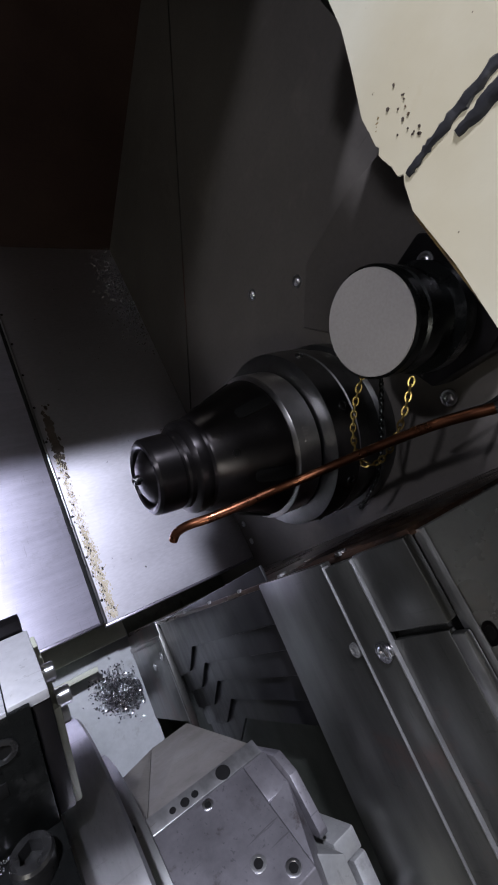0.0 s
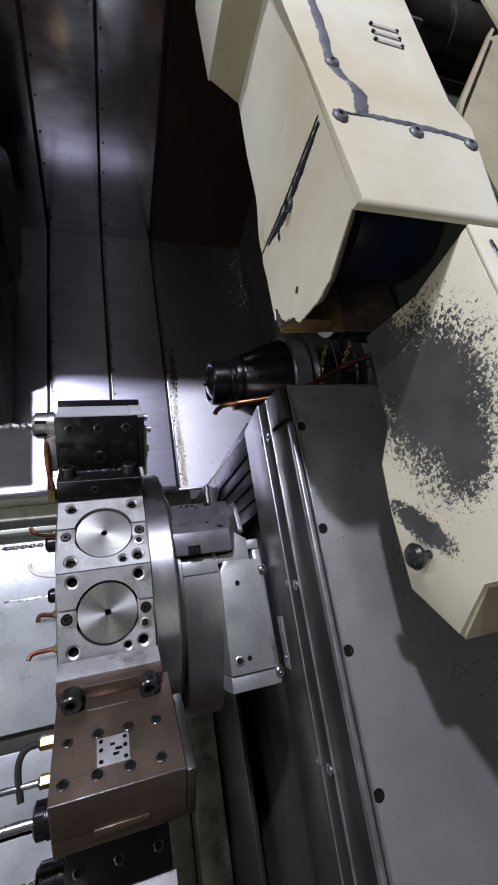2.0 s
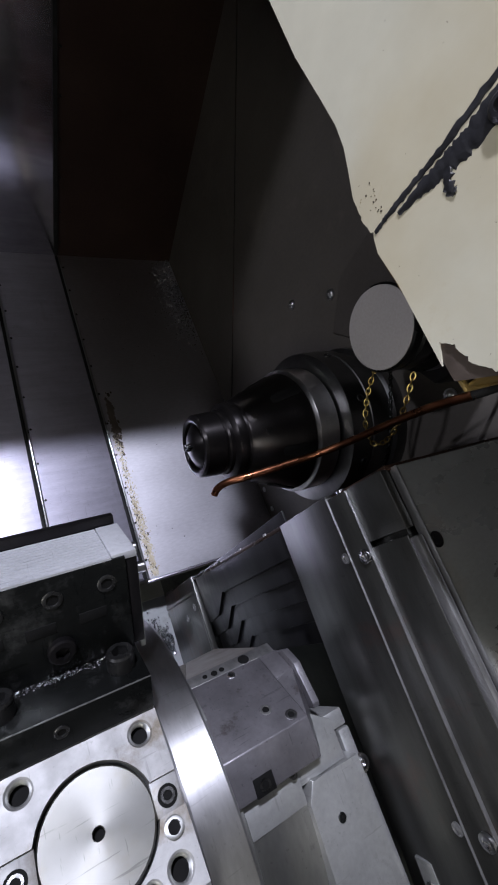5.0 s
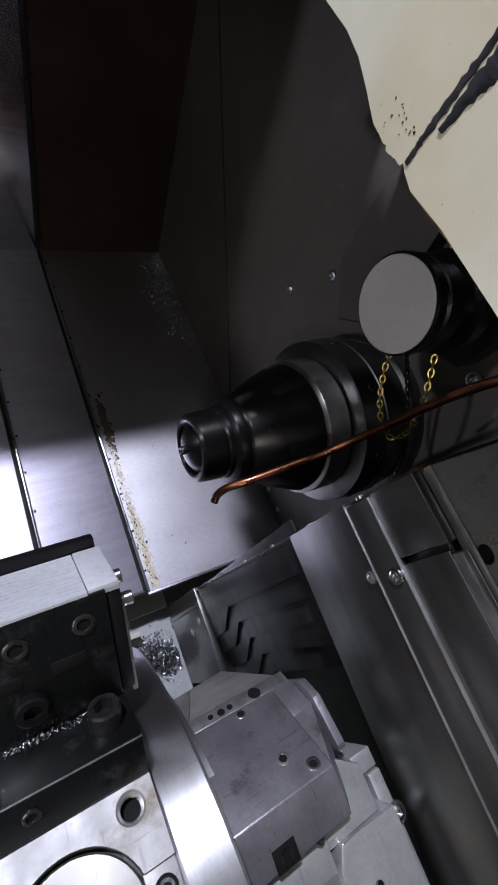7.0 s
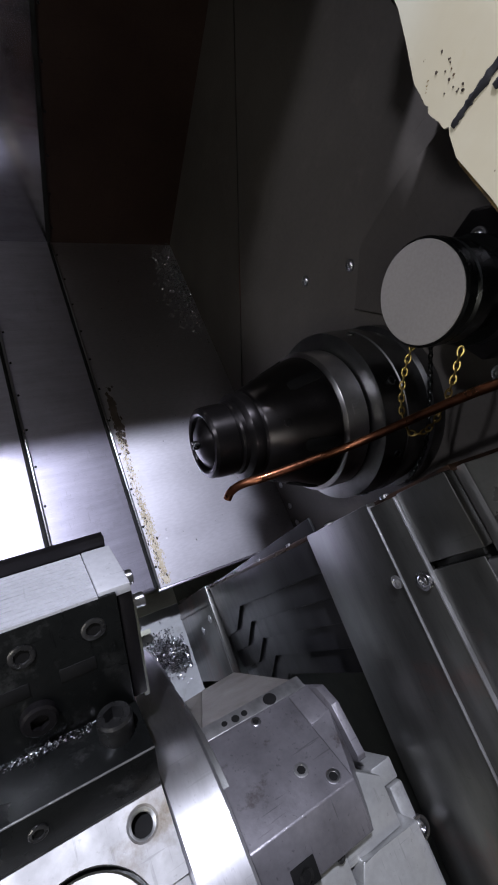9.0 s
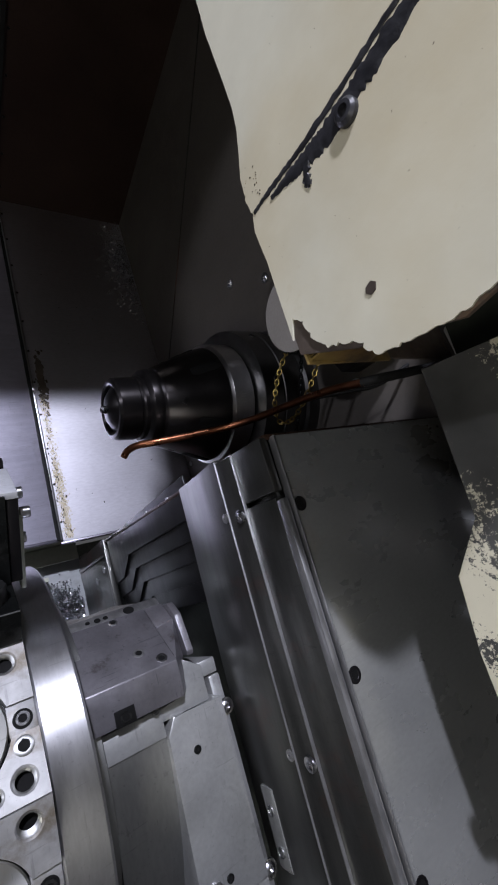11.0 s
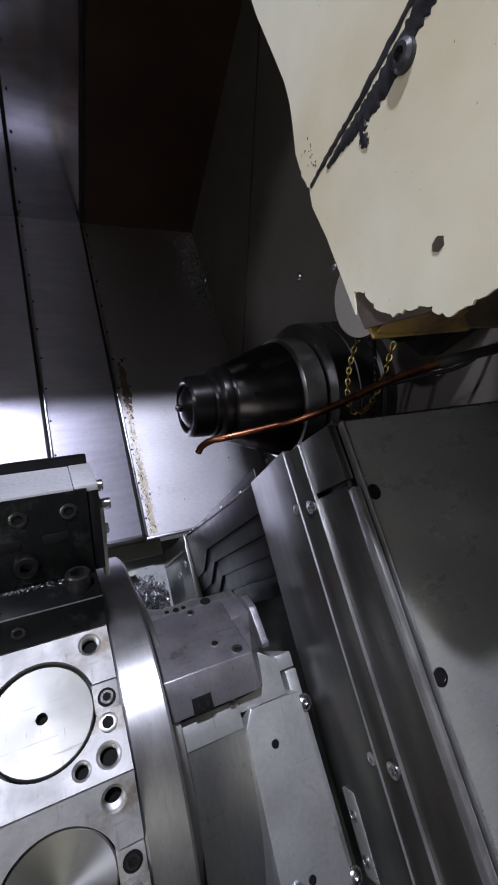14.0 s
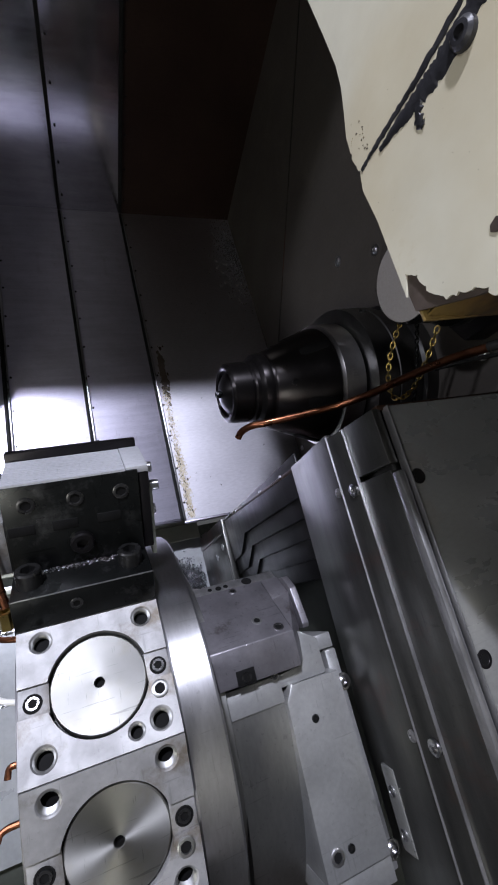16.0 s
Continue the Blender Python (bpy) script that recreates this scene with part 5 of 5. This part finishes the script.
lathe(bm, [(-0.0002, 0.0090), (0.0040, 0.0088), (0.0050, 0.0075), (0.0050, 0.0042), (0.001, 0.004), (0.001, 0)], (-0.043, 0.0145, 0.2190), "v", 20, hexed=(3, 4))
part("centre_screw", bm, BLACK, first)
for u in (-0.082, -0.010):
    bm = fresh()
    cap_screw(bm, (u, 0.0285, 0.2000), 0.0092, 0.0125, "n", 1)
    part("cap_screw", bm, SCREW, first, "black socket cap screw")
for u0, u1 in ((-0.092, -0.074), (-0.062, -0.044), (-0.030, -0.012)):
    # black slab on the front face in place of a shaded recess
    bm = fresh()
    box(bm, (u0, 0.0135, 0.2320), (u1, 0.0149, 0.2400), 0.0004)
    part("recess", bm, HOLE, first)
for y, z in ((-0.012, 0.266), (-0.010, 0.250), (-0.035, 0.215), (-0.055, 0.2)):
    bm = fresh()
    cap_screw(bm, (0.0165 if z < 0.26 else 0.012, y, z - 0.004), 0.0046, 0.006, "u", 1, 16)
    part("end_screw", bm, DRUM, first)
socket_screw(first, "base_screw", (-0.052, 0.047, 0.188), 0.0044, "v", 1, SCREW)
collet_nut(first, -0.096, -0.0205, 0.2525, 0.0175, 0.026, DULL)
drill(first, -0.120, -0.0205, 0.2525, 0.10, 0.0042)
part("nozzle_plate", box(fresh(), (-0.105, -0.012, 0.2005), (-0.0945, 0.010, 0.244), 0.001), GROUND, first)
bm = fresh()
pipe(bm, [(-0.104, 0.004, 0.245), (-0.106, 0.012, 0.23), (-0.104, 0.02, 0.20), (-0.10, 0.03, 0.185)], 0.0034, 10, 2)
part("coolant_tube", bm, COPPER, first, "short copper coolant tube")
part("tube_nut", lathe(fresh(), [(0.172, 0.0055), (0.186, 0.0055), (0.186, 0.003)], (-0.1005, 0.034, 0), "n", 6), BRASS, first, "brass fitting")

second = holder_frame("tool_holder", "brown bronze-toned tool holder block with a small data plate", 130)
part("base", box(fresh(), (-0.0945, -0.0535, AP + 0.0005), (0.0060, 0.047, 0.1975), 0.001), GROUND, second, "light ground base")
part("body", box(fresh(), (-0.0940, -0.0380, 0.1978), (0.0130, 0.020, 0.3030), 0.0012), BROWN, second)
part("shelf", box(fresh(), (-0.0938, -0.0530, 0.1978), (0.0060, -0.0381, 0.2110), 0.001), BROWN, second)
part("bottom_face", prism(fresh(), [(-0.0372, 0.3032), (0.000, 0.3036), (0.016, 0.299), (0.016, 0.290), (-0.0372, 0.290)], "u", -0.093, 0.0125), BROWN, second)
part("end_slab", box(fresh(), (0.0133, -0.0355, 0.225), (0.0215, 0.018, 0.3035), 0.001), COVER, second)
part("ledge", box(fresh(), (-0.066, -0.0386, 0.2236), (-0.022, -0.0379, 0.2244), 0.0003), EDGE, second, "bright chamfered edge")
part("bare_edge", box(fresh(), (-0.0938, -0.0383, 0.3022), (0.0128, -0.0376, 0.3031), 0.0003), EDGE, second, "bare worn edge")
part("front_recess", box(fresh(), (-0.062, 0.000, 0.3028), (-0.018, 0.008, 0.3044), 0.0004), BROWN, second)
for u in (-0.0795, -0.0085):
    bm = fresh()
    cap_screw(bm, (u, -0.0470, 0.2110), 0.0098, 0.0130, "n", 1)
    part("cap_screw", bm, SCREW, second, "black socket cap screw")
for u, z in ((-0.082, 0.2528), (-0.057, 0.2510), (-0.031, 0.2510), (-0.006, 0.2512), (-0.084, 0.2887), (-0.058, 0.2880), (-0.032, 0.2880), (-0.006, 0.2881)):
    socket_screw(second, "set_screw", (u, -0.0380, z), 0.0048, "v", -1, SCREW)
bm = fresh()
box(bm, (-0.058, -0.0392, 0.2570), (-0.031, -0.0381, 0.2830), 0.0002)
tag = part("data_plate", bm, GROUND, second, "small engraved metal data plate")
for u, z in ((-0.0545, 0.2605), (-0.0545, 0.2685), (-0.0545, 0.2790), (-0.0345, 0.2605), (-0.0345, 0.2685), (-0.0345, 0.2790)):
    bm = fresh()
    lathe(bm, [(0.0, 0.0019), (-0.0006, 0.0017), (-0.0006, 0)], (u, -0.0392, z), "v", 10)
    part("stamped_dot", bm, GUNMETAL, tag)
for u, z, w in ((-0.0470, 0.2640, 0.004), (-0.0430, 0.2690, 0.006), (-0.0450, 0.2735, 0.005)):
    bm = fresh()
    box(bm, (u, -0.0396, z), (u + w, -0.0391, z + 0.0025))
    part("stamped_bar", bm, GUNMETAL, tag)
collet_nut(second, -0.096, 0.012, 0.275, 0.0150, 0.014, BLACK)
drill(second, -0.108, 0.012, 0.275, 0.036, 0.0040, False)
for y, z in ((-0.010, 0.222), (0.012, 0.242)):
    part("fitting", lathe(fresh(), [(-0.094, 0.0062), (-0.108, 0.0062), (-0.110, 0.004), (-0.110, 0)], (0, y, z), "u", 6), BRASS, second, "brass fitting")
bm = fresh()
pipe(bm, [(-0.108, -0.010, 0.222), (-0.122, -0.010, 0.223), (-0.128, 0.0, 0.232), (-0.124, 0.02, 0.250)], 0.003, 8, 2)
part("hose", bm, RUBBER, second)
part("nozzle", lathe(fresh(), [(-0.108, 0.003), (-0.145, 0.003), (-0.148, 0.0045), (-0.152, 0.0045), (-0.152, 0)], (0, 0.012, 0.242), "u", 12), BRIGHT, second)

third = holder_frame("tool_holder", "black tool holder with a bright machined edge", 160)
part("base", box(fresh(), (-0.0945, -0.046, AP + 0.0005), (0.0060, 0.046, 0.205), 0.001), GUNMETAL, third)
part("body", box(fresh(), (-0.0945, -0.030, 0.2053), (0.0060, 0.040, 0.305), 0.0015), BLACK, third)
part("bright_edge", box(fresh(), (-0.092, -0.0285, 0.3053), (0.009, 0.036, 0.345), 0.001), GROUND, third)
for u in (-0.082, -0.044, -0.006):
    socket_screw(third, "set_screw", (u, -0.030, 0.284), 0.0052, "v", -1, SCREW)
collet_nut(third, -0.096, 0.0, 0.282, 0.017, 0.026, BLACK)
drill(third, -0.120, 0.0, 0.282, 0.11, 0.0042)

for angle, side, nut, bit in ((-50, 0.022, 0.0165, 0.0040), (-80, 0.005, 0.0140, 0.0020), (-110, 0.0, 0, 0), (-20, 0.0, 0, 0)):
    h = holder_frame("tool_holder", "dark tool holder with collet nut and drill on the turret" if nut else "dark empty tool holder on the turret", angle)
    part("base", box(fresh(), (-0.0945, -0.044, AP + 0.0005), (0.0045, 0.044, 0.200), 0.001), GUNMETAL, h)
    part("body", box(fresh(), (-0.0920, -0.034, 0.2003), (0.0040, 0.034, 0.262), 0.0015), GUNMETAL, h)
    if not nut:
        continue
    part("neck", lathe(fresh(), [(-0.092, nut * 0.8), (-0.119, nut * 0.8)], (0, side, 0.214), "u", 24), GUNMETAL, h)
    collet_nut(h, -0.116, side, 0.214, nut, 0.030)
    drill(h, -0.144, side, 0.214, 0.075, bit)

# coolant tubes that stick out past the turret's rear face
for name, line, stuff, words in (
        ("coolant_tube", [(-0.095, -0.100, -0.455), (-0.130, -0.096, -0.462), (-0.146, -0.090, -0.468), (-0.152, -0.080, -0.468)], COPPER, "bent copper coolant tube"),
        ("coolant_tube", [(-0.095, -0.160, -0.460), (-0.132, -0.156, -0.468), (-0.150, -0.147, -0.470), (-0.153, -0.135, -0.468)], WHITE, "pale bent coolant tube"),
        ("coolant_tube", [(-0.095, -0.215, -0.470), (-0.125, -0.212, -0.470), (-0.139, -0.209, -0.470), (-0.141, -0.220, -0.470)], COPPER, "bent copper coolant tube"),
        ("coolant_tube", [(-0.095, -0.258, -0.470), (-0.130, -0.259, -0.474), (-0.150, -0.260, -0.475), (-0.153, -0.268, -0.472)], COPPER, "bent copper coolant tube")):
    bm = fresh()
    pipe(bm, [(u, v - TC[0], n - TC[1]) for u, v, n in line], 0.0032, 10, 2)
    tube = part(name, bm, stuff, turret, words)
    u, v, n = line[1]
    if stuff is not WHITE:
        part("fitting", lathe(fresh(), [(-0.096, 0.0060), (-0.118, 0.0060), (-0.121, 0.0042), (-0.121, 0)], (0, v - TC[0], n - TC[1]), "u", 6), BRASS, tube, "brass fitting")

for t in (first, second, third):
    turn_over(t)

# glinting chips along the foot of the drill holder's block
mesh = chips(31, 320, lambda r: (r.uniform(-0.080, -0.016), -0.0158 - 0.0045 * r.random() ** 2, 0.2005 + 0.0012 * r.random()), 0.0010)
glint = new("wet_chips", mesh)
glint.matrix_world = first.matrix_world.copy()
tagged(glint, "wet bright metal chips along the foot of the tool holder", "metal chips", kind="stuff")

# second spindle at the far end of the bed
tail = thing("left_spindle", "black spindle unit with brass fittings at the bed's far end", "spindle", (0, 0.56, -0.46))
part("barrel", lathe(fresh(), [(-0.86, 0.16), (-0.28, 0.16), (-0.265, 0.15), (-0.215, 0.14), (-0.192, 0.12), (-0.190, 0)], (0, 0, 0), "u", 56), BLACK, tail)
# unseen block, sized to cast the shadow on the bed's left end
part("saddle", box(fresh(), (-0.80, -0.36, -0.25), (-0.225, 0.05, 0.02), 0.004), PIT, tail)
for v, n in ((0.07, 0.02), (-0.09, 0.03)):
    part("fitting", lathe(fresh(), [(-0.225, 0.008), (-0.205, 0.008), (-0.202, 0.005), (-0.190, 0.005), (-0.190, 0)], (0, v, n), "u", 6), BRASS, tail, "brass fitting")
